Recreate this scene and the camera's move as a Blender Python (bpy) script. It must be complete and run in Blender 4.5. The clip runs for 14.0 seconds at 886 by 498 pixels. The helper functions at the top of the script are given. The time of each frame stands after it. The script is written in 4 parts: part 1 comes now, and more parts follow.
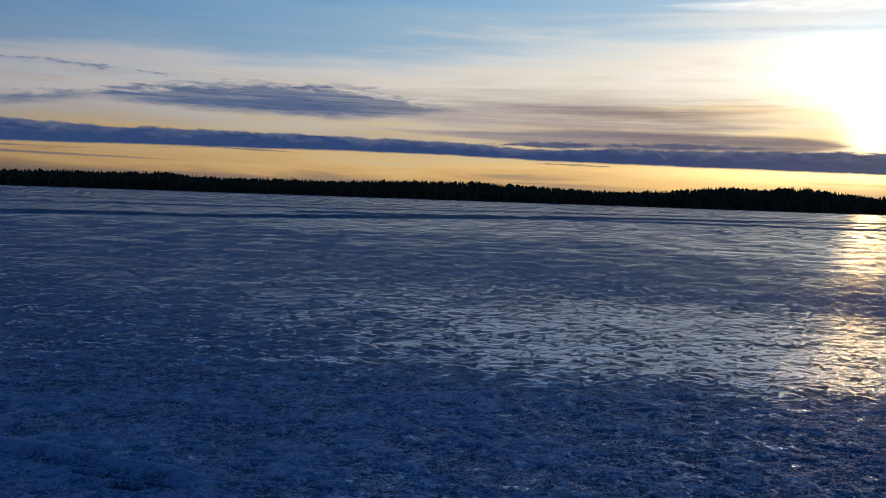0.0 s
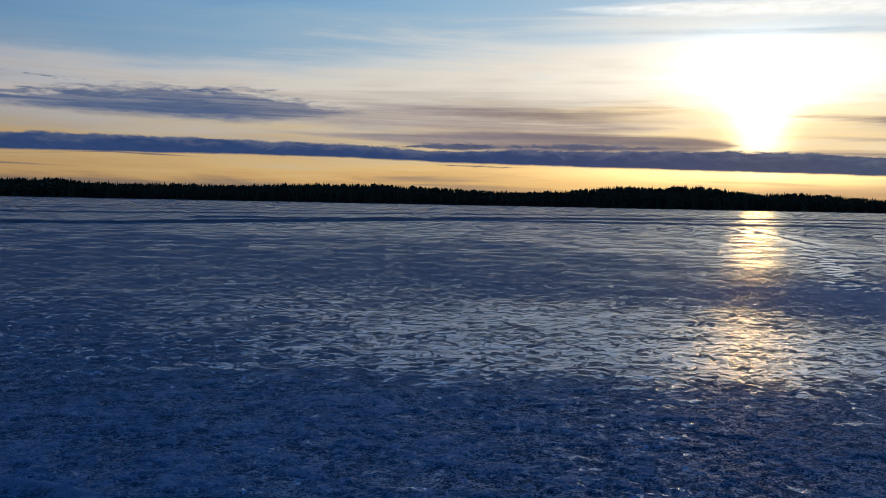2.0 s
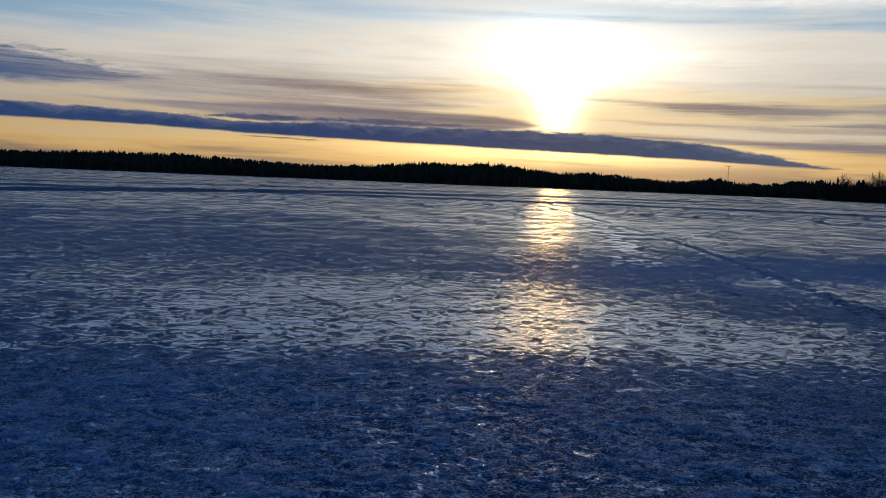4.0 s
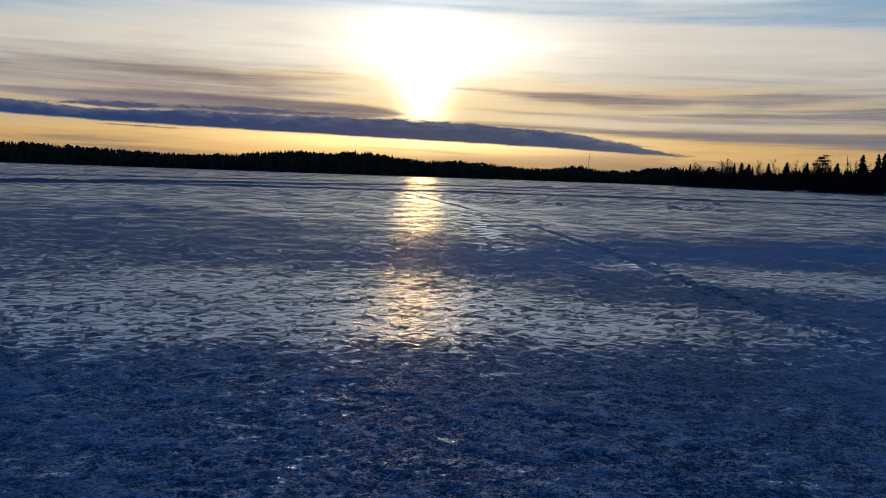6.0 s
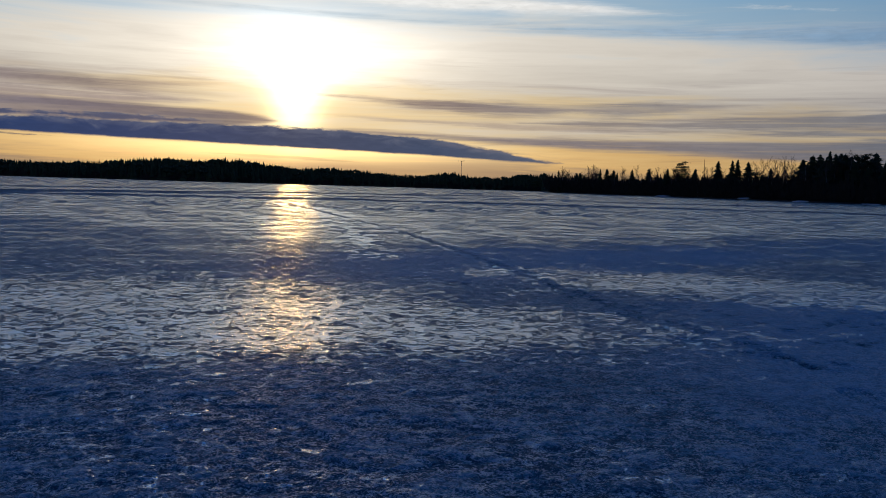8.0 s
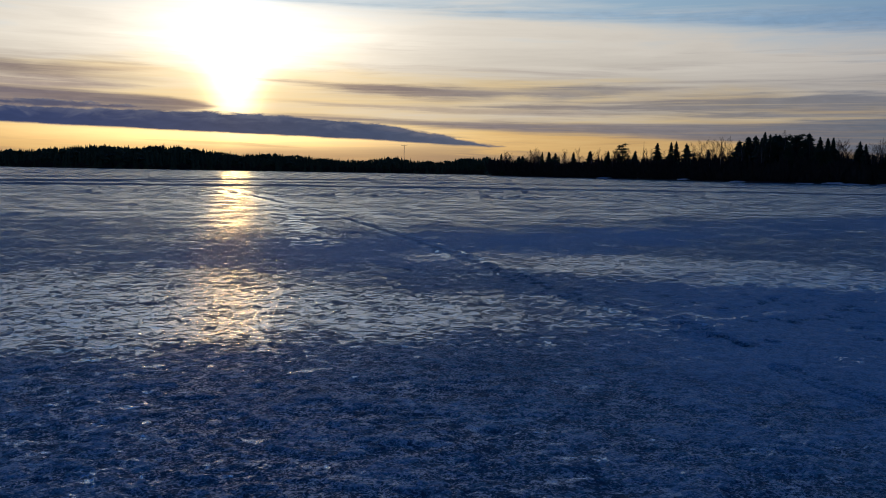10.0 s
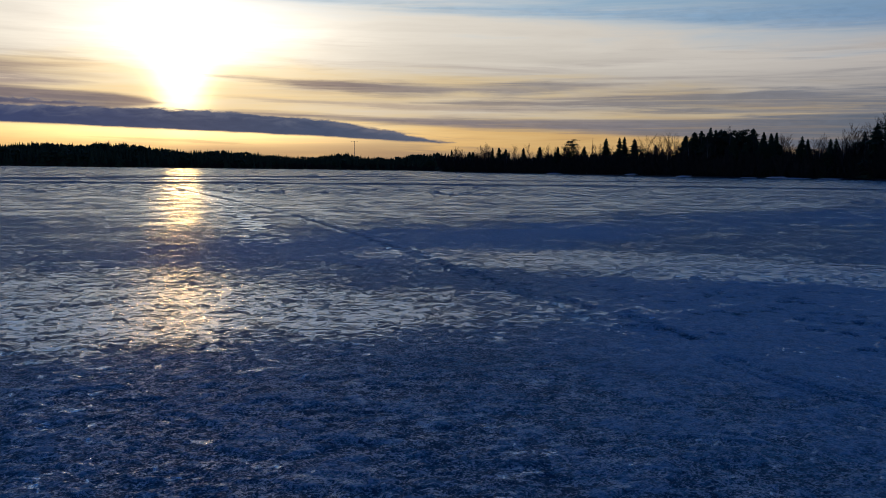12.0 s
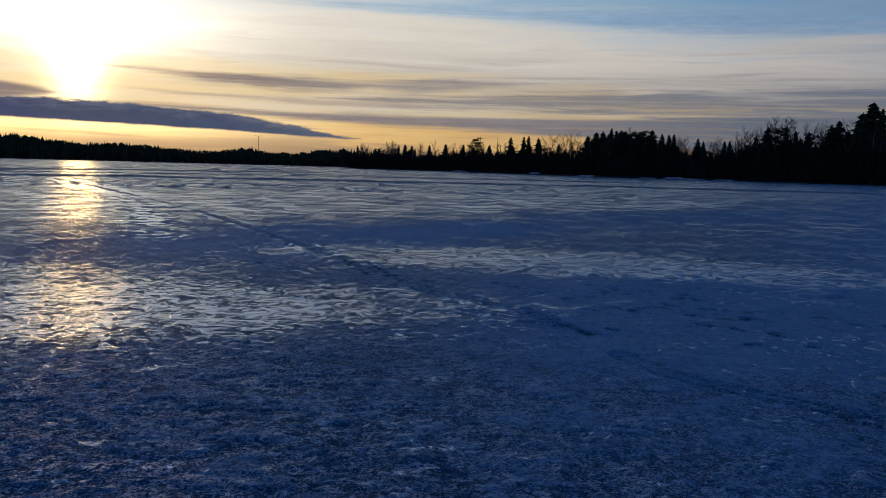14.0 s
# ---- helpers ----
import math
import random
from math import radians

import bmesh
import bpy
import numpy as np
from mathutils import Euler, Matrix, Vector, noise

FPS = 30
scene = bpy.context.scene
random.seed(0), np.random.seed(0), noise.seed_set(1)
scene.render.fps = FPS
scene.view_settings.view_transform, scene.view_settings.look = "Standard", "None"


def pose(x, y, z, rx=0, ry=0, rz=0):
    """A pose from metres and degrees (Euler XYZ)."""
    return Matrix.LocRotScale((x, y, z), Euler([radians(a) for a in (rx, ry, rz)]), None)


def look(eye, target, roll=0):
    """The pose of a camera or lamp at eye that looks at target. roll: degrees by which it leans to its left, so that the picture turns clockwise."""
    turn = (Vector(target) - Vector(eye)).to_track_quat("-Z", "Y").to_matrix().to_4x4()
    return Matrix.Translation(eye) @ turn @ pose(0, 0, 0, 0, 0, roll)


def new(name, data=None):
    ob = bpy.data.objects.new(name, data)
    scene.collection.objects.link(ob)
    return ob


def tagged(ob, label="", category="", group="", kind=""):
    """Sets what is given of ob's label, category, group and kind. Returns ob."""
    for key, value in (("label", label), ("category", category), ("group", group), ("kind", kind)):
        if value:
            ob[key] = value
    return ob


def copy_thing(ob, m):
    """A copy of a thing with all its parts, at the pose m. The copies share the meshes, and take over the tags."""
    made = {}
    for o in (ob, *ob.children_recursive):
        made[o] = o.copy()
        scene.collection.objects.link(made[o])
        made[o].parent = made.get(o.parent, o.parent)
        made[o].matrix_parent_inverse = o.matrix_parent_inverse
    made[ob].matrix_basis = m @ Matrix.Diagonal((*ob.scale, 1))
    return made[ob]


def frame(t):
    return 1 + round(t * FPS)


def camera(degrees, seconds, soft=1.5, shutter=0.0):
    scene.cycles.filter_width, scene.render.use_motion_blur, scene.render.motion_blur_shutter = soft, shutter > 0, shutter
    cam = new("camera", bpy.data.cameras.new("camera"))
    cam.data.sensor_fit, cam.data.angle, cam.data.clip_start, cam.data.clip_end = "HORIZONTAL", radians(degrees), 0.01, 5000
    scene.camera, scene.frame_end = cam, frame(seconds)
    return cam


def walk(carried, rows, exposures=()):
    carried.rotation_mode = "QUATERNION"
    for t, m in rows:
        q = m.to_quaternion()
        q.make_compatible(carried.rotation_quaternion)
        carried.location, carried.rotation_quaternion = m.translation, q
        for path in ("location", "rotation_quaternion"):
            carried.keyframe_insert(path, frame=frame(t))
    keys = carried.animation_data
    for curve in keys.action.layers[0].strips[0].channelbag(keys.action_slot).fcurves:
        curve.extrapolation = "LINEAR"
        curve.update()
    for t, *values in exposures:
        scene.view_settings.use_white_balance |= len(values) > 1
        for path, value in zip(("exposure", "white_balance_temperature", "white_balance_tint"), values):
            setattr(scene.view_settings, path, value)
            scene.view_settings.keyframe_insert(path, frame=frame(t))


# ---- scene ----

# ---------------------------------------------------------------- camera
EYE = 1.6
cam = camera(51.33, 14.0, soft=0.62)
# seconds, x, y, z from the first eye, yaw, pitch, roll
ROWS = [
    (0.0, 0.0, 0.0, 0.0, 0.0, -3.15, -1.94),
    (0.5, 0.016, -0.001, 0.005, -0.65, -3.26, -1.69),
    (1.0, 0.024, -0.004, 0.006, -1.38, -3.08, -1.59),
    (1.5, 0.046, 0.025, -0.005, -3.08, -2.65, -1.32),
    (2.0, 0.064, 0.044, -0.015, -6.0, -2.86, -1.11),
    (2.5, 0.084, 0.057, -0.02, -9.02, -3.18, -1.3),
    (3.0, 0.094, 0.069, -0.017, -12.38, -3.64, -1.19),
    (3.2, 0.098, 0.073, -0.017, -13.55, -3.81, -1.6),
    (5.3, 0.144, 0.11, -0.017, -21.85, -4.34, -1.68),
    (5.5, 0.15, 0.11, -0.017, -21.91, -4.37, -1.61),
    (6.0, 0.168, 0.1, -0.015, -26.14, -4.54, -2.0),
    (6.5, 0.202, 0.08, -0.014, -27.78, -4.41, -1.35),
    (7.0, 0.21, 0.061, -0.001, -30.04, -4.25, -1.09),
    (7.5, 0.213, 0.071, -0.002, -33.34, -3.98, -2.02),
    (8.0, 0.24, 0.074, -0.011, -33.96, -3.85, -1.71),
    (8.5, 0.259, 0.068, -0.009, -35.92, -4.0, -1.83),
    (8.7, 0.261, 0.064, -0.008, -36.55, -4.02, -1.85),
    (10.8, 0.244, 0.012, 0.016, -37.62, -4.98, -0.9),
    (11.0, 0.243, 0.011, 0.016, -37.71, -5.03, -0.88),
    (11.5, 0.25, 0.012, 0.011, -38.74, -5.03, -0.55),
    (12.0, 0.257, 0.013, 0.015, -40.53, -4.93, -0.75),
    (12.5, 0.261, 0.008, 0.014, -41.0, -4.97, -0.87),
    (13.0, 0.265, 0.006, 0.013, -41.74, -5.0, -1.04),
    (13.5, 0.276, -0.006, 0.018, -43.92, -5.15, -0.94),
    (14.0, 0.28, -0.024, 0.017, -46.34, -5.01, -1.56),
]
walk(cam, [(t, pose(x, y, EYE + z, 90 + pitch, roll, yaw)) for t, x, y, z, yaw, pitch, roll in ROWS], [(0.0, 0.14), (3.0, 0.05), (6.5, -0.04), (8.5, -0.05), (11.0, 0.0), (14.0, 0.02)])

# ---------------------------------------------------------------- node helpers


class Nodes:
    """Short hand for building a node tree."""

    def __init__(self, tree):
        self.tree = tree
        tree.nodes.clear()

    def add(self, kind, inputs=None):
        n = self.tree.nodes.new(kind)
        for key, value in (inputs or {}).items():
            self.put(n.inputs[key], value)
        return n

    def put(self, socket, value):
        if isinstance(value, bpy.types.NodeSocket):
            self.tree.links.new(value, socket)
        else:
            socket.default_value = value

    def math(self, op, a, b=0.0, c=0.0, clamp=False):
        n = self.add("ShaderNodeMath")
        n.operation, n.use_clamp = op, clamp
        self.put(n.inputs[0], a)
        self.put(n.inputs[1], b)
        self.put(n.inputs[2], c)
        return n.outputs[0]

    def plus(self, a, b):
        return self.math("ADD", a, b)

    def minus(self, a, b):
        return self.math("SUBTRACT", a, b)

    def times(self, a, b):
        return self.math("MULTIPLY", a, b)

    def step(self, v, lo, hi, to_lo=0.0, to_hi=1.0):
        n = self.add("ShaderNodeMapRange")
        n.interpolation_type = "SMOOTHSTEP"
        for i, value in enumerate((v, lo, hi, to_lo, to_hi)):
            self.put(n.inputs[i], value)
        return n.outputs[0]

    def ramp(self, v, stops, lo, hi):
        """Colours or values at places of v between lo and hi."""
        n = self.add("ShaderNodeValToRGB")
        self.put(n.inputs[0], self.math("DIVIDE", self.minus(v, lo), hi - lo))
        e = n.color_ramp.elements
        while len(e) < len(stops):
            e.new(0.5)
        for k, (at, value) in zip(e, stops):
            k.position = (at - lo) / (hi - lo)
            k.color = (*value, 1) if isinstance(value, tuple) else (value, value, value, 1)
        return n.outputs[0]

    def level(self, v, stops, lo, hi, span):
        """A number that goes through the stops (place, number between 0 and span)."""
        c = self.ramp(v, [(p, q / span) for p, q in stops], lo, hi)
        return self.times(self.add("ShaderNodeSeparateColor", {0: c}).outputs[0], span)

    def mix(self, fac, a, b, blend="MIX"):
        n = self.add("ShaderNodeMix")
        n.data_type, n.blend_type = "RGBA", blend
        self.put(n.inputs[0], fac)
        self.put(n.inputs[6], a if isinstance(a, bpy.types.NodeSocket) else (*a, 1))
        self.put(n.inputs[7], b if isinstance(b, bpy.types.NodeSocket) else (*b, 1))
        return n.outputs[2]

    def vec(self, x, y, z=0.0):
        return self.add("ShaderNodeCombineXYZ", {0: x, 1: y, 2: z}).outputs[0]

    def noise(self, vector, scale=1.0, detail=4.0, rough=0.55, distortion=0.0):
        return self.add("ShaderNodeTexNoise", {"Vector": vector, "Scale": scale, "Detail": detail, "Roughness": rough, "Distortion": distortion}).outputs[0]


# ---------------------------------------------------------------- sky and sun
SUN_AZ, SUN_EL = 24.8, 5.0

world = bpy.data.worlds.new("evening_sky")
scene.world = world
world.use_nodes = True
world.cycles.sampling_method, world.cycles.sample_map_resolution = "MANUAL", 1024
w = Nodes(world.node_tree)
way = w.add("ShaderNodeTexCoord").outputs["Generated"]
sep = w.add("ShaderNodeSeparateXYZ", {0: way})
bearing = w.times(w.math("ARCTAN2", sep.outputs[0], sep.outputs[1]), 57.2958)
plane = w.add("ShaderNodeMapping", {"Vector": w.vec(bearing, w.times(w.math("ARCSINE", sep.outputs[2]), 57.2958))}).outputs[0]
flat_sky = w.add("ShaderNodeSeparateXYZ", {0: plane})
az, el = flat_sky.outputs[0], flat_sky.outputs[1]


def streaks(along, up, seed, detail=5.0, rough=0.6, distortion=0.5, lean=0.0):
    """Noise over the sky's bearing and height, drawn out by the two scales."""
    at = w.add("ShaderNodeMapping", {"Vector": plane, "Scale": (along, up, 1.0), "Location": (0.0, 0.0, seed), "Rotation": (0.0, 0.0, lean)}).outputs[0]
    return w.noise(at, 1.0, detail, rough, distortion)


air = w.add("ShaderNodeTexSky")
air.sky_type, air.sun_disc, air.sun_elevation, air.sun_rotation = "NISHITA", False, radians(SUN_EL), radians(SUN_AZ)
air.altitude, air.air_density, air.dust_density, air.ozone_density = 80.0, 1.0, 1.5, 2.0
clear = air.outputs[0]
clear = w.mix(1.0, clear, (0.05, 0.05, 0.05), "MULTIPLY")

# thin high cloud: colour by height, paler towards the sun
LO, HI = -60.0, 110.0
daz = w.minus(az, SUN_AZ)
d_el = w.minus(el, SUN_EL)
gap = w.math("SQRT", w.plus(w.math("POWER", w.times(daz, 0.9), 2.0), w.math("POWER", d_el, 2.0)))
wide_gap = w.math("SQRT", w.plus(w.math("POWER", w.times(daz, 0.85), 2.0), w.math("POWER", w.times(w.minus(el, SUN_EL + 2.3), 2.0), 2.0)))
wisp = streaks(0.05, 0.62, 3.1, 6.0, 0.58, 0.6, 0.2)
fine = streaks(0.09, 1.5, 7.7, 6.0, 0.6, 0.5, 0.2)
turn_blue = w.level(az, [(-60, 6.4), (-25, 6.6), (-10, 7.4), (0, 8.4), (10, 9.5), (20, 10.6), (32, 10.2), (40, 9.8), (48, 9.2), (60, 8.2), (72, 7.2), (110, 6.8)], LO, HI, 12.0)
lift = w.plus(w.plus(el, w.times(w.step(el, 3.0, 6.5), w.minus(8.2, turn_blue))), w.plus(w.times(w.minus(wisp, 0.5), 6.0), w.times(w.minus(fine, 0.5), 2.0)))
veil = w.ramp(lift, [(0.0, (0.22, 0.16, 0.13)), (0.9, (0.30, 0.21, 0.14)), (1.6, (0.58, 0.36, 0.15)), (2.4, (0.66, 0.44, 0.19)), (3.5, (0.58, 0.46, 0.29)), (5.0, (0.54, 0.50, 0.45)), (7.0, (0.66, 0.615, 0.55)), (8.3, (0.52, 0.57, 0.60)), (9.6, (0.28, 0.43, 0.57)), (12.0, (0.20, 0.39, 0.58)), (18.0, (0.07, 0.20, 0.44)), (36.0, (0.018, 0.076, 0.27)), (60.0, (0.010, 0.052, 0.24))], 0.0, 60.0)
side = w.step(w.math("ABSOLUTE", daz), 16.0, 66.0, 1.0, 0.5)
veil = w.mix(1.0, veil, w.add("ShaderNodeCombineColor", {0: side, 1: side, 2: w.math("POWER", side, 0.75)}).outputs[0], "MULTIPLY")
warm = w.ramp(el, [(0.0, (1.0, 0.60, 0.20)), (2.2, (1.0, 0.74, 0.34)), (4.2, (1.0, 0.80, 0.46)), (6.0, (1.0, 0.90, 0.70)), (12.0, (1.0, 0.97, 0.92))], 0.0, 12.0)


def glow_spot(off, lift, wide, tall, peak):
    """A soft oval of light beside the sun: its offset, half sizes in degrees and peak."""
    q = w.plus(w.math("POWER", w.math("DIVIDE", w.minus(daz, off), wide), 2.0), w.math("POWER", w.math("DIVIDE", w.minus(el, lift), tall), 2.0))
    return w.times(w.math("EXPONENT", w.times(q, -1.0)), peak)


halo = w.times(w.math("EXPONENT", w.times(wide_gap, -0.15)), 0.66)
halo = w.plus(halo, w.plus(glow_spot(1.2, 7.7, 7.0, 1.8, 0.5), glow_spot(-0.3, 8.2, 3.4, 2.0, 0.25)))
halo = w.times(halo, w.plus(0.45, w.times(w.plus(w.times(fine, 0.6), w.times(wisp, 0.4)), 1.1)))
halo = w.plus(halo, w.plus(glow_spot(0.0, 4.5, 1.3, 1.9, 1.5), glow_spot(0.1, 6.4, 1.9, 1.7, 0.7)))
under = w.math("EXPONENT", w.times(w.plus(w.times(w.math("POWER", daz, 2.0), 0.008), w.times(w.math("POWER", w.minus(el, 1.95), 2.0), 2.2)), -1.0))
halo = w.plus(halo, w.times(under, 0.95))
glow = w.mix(1.0, warm, w.add("ShaderNodeCombineColor", {0: halo, 1: halo, 2: halo}).outputs[0], "MULTIPLY")
sky = w.mix(w.step(el, 25.0, 70.0, 0.92, 0.8), clear, veil)
sky = w.mix(1.0, sky, glow, "ADD")

# cloud banks: (azimuth, centre height), (azimuth, half thickness), edge softness, raggedness, colour stops, cover


strand = streaks(0.10, 3.6, 6.0, 6.0, 0.62, 0.7, 0.25)
puff = streaks(0.55, 2.0, 4.4, 5.0, 0.6, 0.8)
lump = w.plus(0.76, w.times(streaks(0.8, 3.2, 2.0), 0.48))
body = w.add("ShaderNodeCombineColor", {0: lump, 1: lump, 2: lump}).outputs[0]


def bank(sky, centre, half, soft, ragged, colours, cover, seed, streak=(0.35, 1.6), detail=5.0, wispy=0.0, crest=0.0):
    n = streaks(streak[0], streak[1], seed, detail, 0.62, 0.35)
    line = w.level(az, centre, LO, HI, 12.0)
    thick = w.level(az, half, LO, HI, 3.0)
    off = w.math("ABSOLUTE", w.minus(el, line))
    rag = w.times(w.minus(n, 0.5), ragged)
    if crest:
        rag = w.times(rag, w.step(w.minus(el, line), -0.15, 0.15, 0.3, 1.0))
    depth = w.plus(w.minus(thick, off), rag)
    mask = w.times(w.step(depth, 0.0, soft), w.step(thick, 0.0, 0.05))
    if wispy:
        mask = w.times(mask, w.step(strand, 0.34, 0.58, 1.0 - wispy, 1.0))
    tone = w.mix(1.0, w.ramp(az, colours, LO, HI), body, "MULTIPLY")
    if crest:
        high = w.plus(w.math("DIVIDE", w.minus(el, line), w.math("MAXIMUM", thick, 0.1)), w.times(w.minus(puff, 0.5), 3.4))
        tone = w.mix(w.step(high, -0.1, 1.5, 0.0, crest), tone, (0.22, 0.225, 0.28))
    return w.mix(w.times(mask, cover), sky, tone)


# a white streak high up with a blue gap beneath it
sky = bank(sky, [(8, 10.3), (20, 10.3), (30, 10.05), (45, 9.6), (60, 9.0), (75, 8.6)], [(12, 0.0), (22, 0.3), (35, 0.5), (45, 0.7), (60, 0.9)], 0.7, 1.3, [(15, (0.50, 0.60, 0.68)), (35, (0.40, 0.52, 0.62)), (45, (0.26, 0.40, 0.55)), (65, (0.17, 0.28, 0.44))], 0.8, 21.0, (0.09, 1.3), 6.0, 0.35)
sky = bank(sky, [(10, 11.8), (20, 11.7), (30, 11.4), (40, 11.0), (48, 10.5)], [(11, 0.0), (18, 0.6), (30, 0.8), (42, 0.65), (49, 0.0)], 0.6, 1.0, [(12, (0.80, 0.82, 0.82)), (25, (1.0, 0.97, 0.91)), (48, (0.75, 0.75, 0.74))], 0.95, 22.0, (0.12, 1.6), 6.0, 0.2)
sky = bank(sky, [(50, 10.9), (54, 10.7), (58, 10.4)], [(50, 0.0), (53, 0.22), (55, 0.16), (58, 0.0)], 0.35, 0.9, [(50, (0.55, 0.60, 0.64)), (58, (0.45, 0.52, 0.6))], 0.8, 23.0, (0.5, 2.6), 6.0, 0.5)
# faint dusky veil and streaks
sky = bank(sky, [(-60, 5.2), (-8, 5.3), (2, 5.1), (10, 4.9), (16, 4.8), (26, 4.6)], [(-20, 0.0), (-7, 0.6), (2, 1.15), (8, 1.2), (14, 0.9), (19, 0.4), (21, 0.0)], 0.8, 1.2, [(-4, (0.36, 0.32, 0.31)), (6, (0.34, 0.28, 0.27)), (16, (0.40, 0.31, 0.27))], 0.9, 1.3, (0.10, 1.7), 6.0, 0.5)
sky = bank(sky, [(-4, 4.1), (6, 3.9), (14, 3.82), (26, 3.66)], [(-6, 0.0), (3, 0.45), (8, 0.68), (15, 0.72), (21, 0.6), (23.4, 0.3), (24.3, 0.0)], 0.3, 0.5, [(0, (0.25, 0.22, 0.25)), (12, (0.18, 0.15, 0.18)), (20, (0.17, 0.14, 0.16)), (24, (0.36, 0.25, 0.20))], 0.93, 11.3, (0.10, 2.2), 6.0, 0.12)
sky = bank(sky, [(0, 6.0), (4, 5.85), (9, 5.6), (14, 5.35), (18, 5.6), (23, 6.0)], [(-4, 0.0), (4, 0.5), (10, 0.68), (15, 0.66), (19, 0.36), (23, 0.0)], 0.6, 0.8, [(4, (0.32, 0.27, 0.26)), (13, (0.22, 0.17, 0.165)), (22, (0.85, 0.64, 0.42))], 0.95, 4.2, (0.14, 2.0), 6.0, 0.3)
sky = bank(sky, [(25, 5.45), (30, 5.22), (35, 4.95), (40, 4.85), (46, 5.05), (52, 5.3)], [(25, 0.0), (28, 0.24), (33, 0.5), (38, 0.62), (42, 0.5), (46, 0.55), (54, 0.0)], 0.42, 0.9, [(27, (0.50, 0.37, 0.27)), (31, (0.28, 0.21, 0.19)), (35, (0.22, 0.175, 0.175)), (40, (0.26, 0.225, 0.22)), (48, (0.26, 0.24, 0.24))], 0.95, 5.9, (0.14, 2.2), 6.0, 0.45)
sky = bank(sky, [(26, 4.2), (34, 3.95), (44, 3.7), (52, 3.5)], [(25, 0.0), (30, 0.2), (38, 0.3), (46, 0.32), (54, 0.0)], 0.25, 0.7, [(28, (0.6, 0.46, 0.33)), (44, (0.34, 0.28, 0.25))], 0.75, 6.3, (0.12, 3.0), 6.0, 0.7)
sky = bank(sky, [(25, 3.35), (35, 3.05), (44, 2.85), (54, 2.65), (62, 2.4), (75, 2.3)], [(24, 0.0), (28, 0.25), (36, 0.42), (46, 0.5), (54, 0.75), (62, 1.25), (80, 1.7)], 0.4, 0.9, [(28, (0.34, 0.26, 0.22)), (40, (0.215, 0.185, 0.20)), (56, (0.15, 0.155, 0.19)), (64, (0.105, 0.13, 0.18)), (75, (0.08, 0.105, 0.155))], 0.95, 8.1, (0.10, 2.6), 6.0, 0.2)
sky = bank(sky, [(38, 4.05), (46, 4.05), (56, 4.2), (64, 4.2), (75, 4.2)], [(38, 0.0), (44, 0.5), (54, 0.85), (62, 1.05), (80, 1.2)], 0.5, 1.9, [(44, (0.25, 0.215, 0.21)), (56, (0.18, 0.18, 0.205)), (66, (0.13, 0.15, 0.20)), (75, (0.10, 0.13, 0.19))], 0.88, 9.4, (0.10, 2.6), 6.0, 0.55)
sky = bank(sky, [(46, 5.6), (56, 5.5), (75, 5.6)], [(48, 0.0), (56, 0.5), (66, 0.8), (80, 1.0)], 1.0, 1.2, [(50, (0.34, 0.30, 0.28)), (62, (0.26, 0.25, 0.26)), (75, (0.19, 0.20, 0.23))], 0.6, 2.9, (0.08, 1.8), 6.0, 0.7)
# fine streaks drawn through the whole evening haze
haze = w.times(w.step(streaks(0.075, 1.5, 31.0, 5.0, 0.55, 1.2, 0.10), 0.44, 0.74), w.times(w.times(w.step(el, 1.8, 3.0), w.step(el, 8.5, 6.0)), w.step(gap, 2.0, 6.0)))
sky = w.mix(w.times(haze, 0.45), sky, w.ramp(az, [(-20, (0.34, 0.30, 0.29)), (10, (0.38, 0.30, 0.26)), (28, (0.46, 0.34, 0.25)), (45, (0.30, 0.25, 0.24)), (70, (0.17, 0.18, 0.21))], LO, HI))
# broken cloud high over the forest
sky = bank(sky, [(-60, 4.6), (-26, 4.7), (-20, 5.45), (-12, 5.65), (-6, 5.6), (-2.5, 5.45), (0, 5.4)], [(-60, 0.7), (-26, 0.5), (-21, 0.45), (-15, 1.0), (-9, 1.2), (-5, 1.1), (-2, 0.7), (2.2, 0.0)], 0.62, 2.2, [(-25, (0.075, 0.115, 0.21)), (-8, (0.058, 0.098, 0.205)), (0, (0.14, 0.155, 0.22))], 0.95, 2.2, (0.5, 2.9), 7.0, 0.3, 0.35)
sky = bank(sky, [(-60, 7.0), (-23, 7.05), (-17, 6.75), (-12, 6.5)], [(-27, 0.0), (-24, 0.14), (-20.5, 0.2), (-19, 0.02), (-16, 0.14), (-14, 0.0)], 0.2, 0.9, [(-24, (0.14, 0.19, 0.27)), (-14, (0.16, 0.2, 0.28))], 0.85, 6.6, (0.9, 3.4))
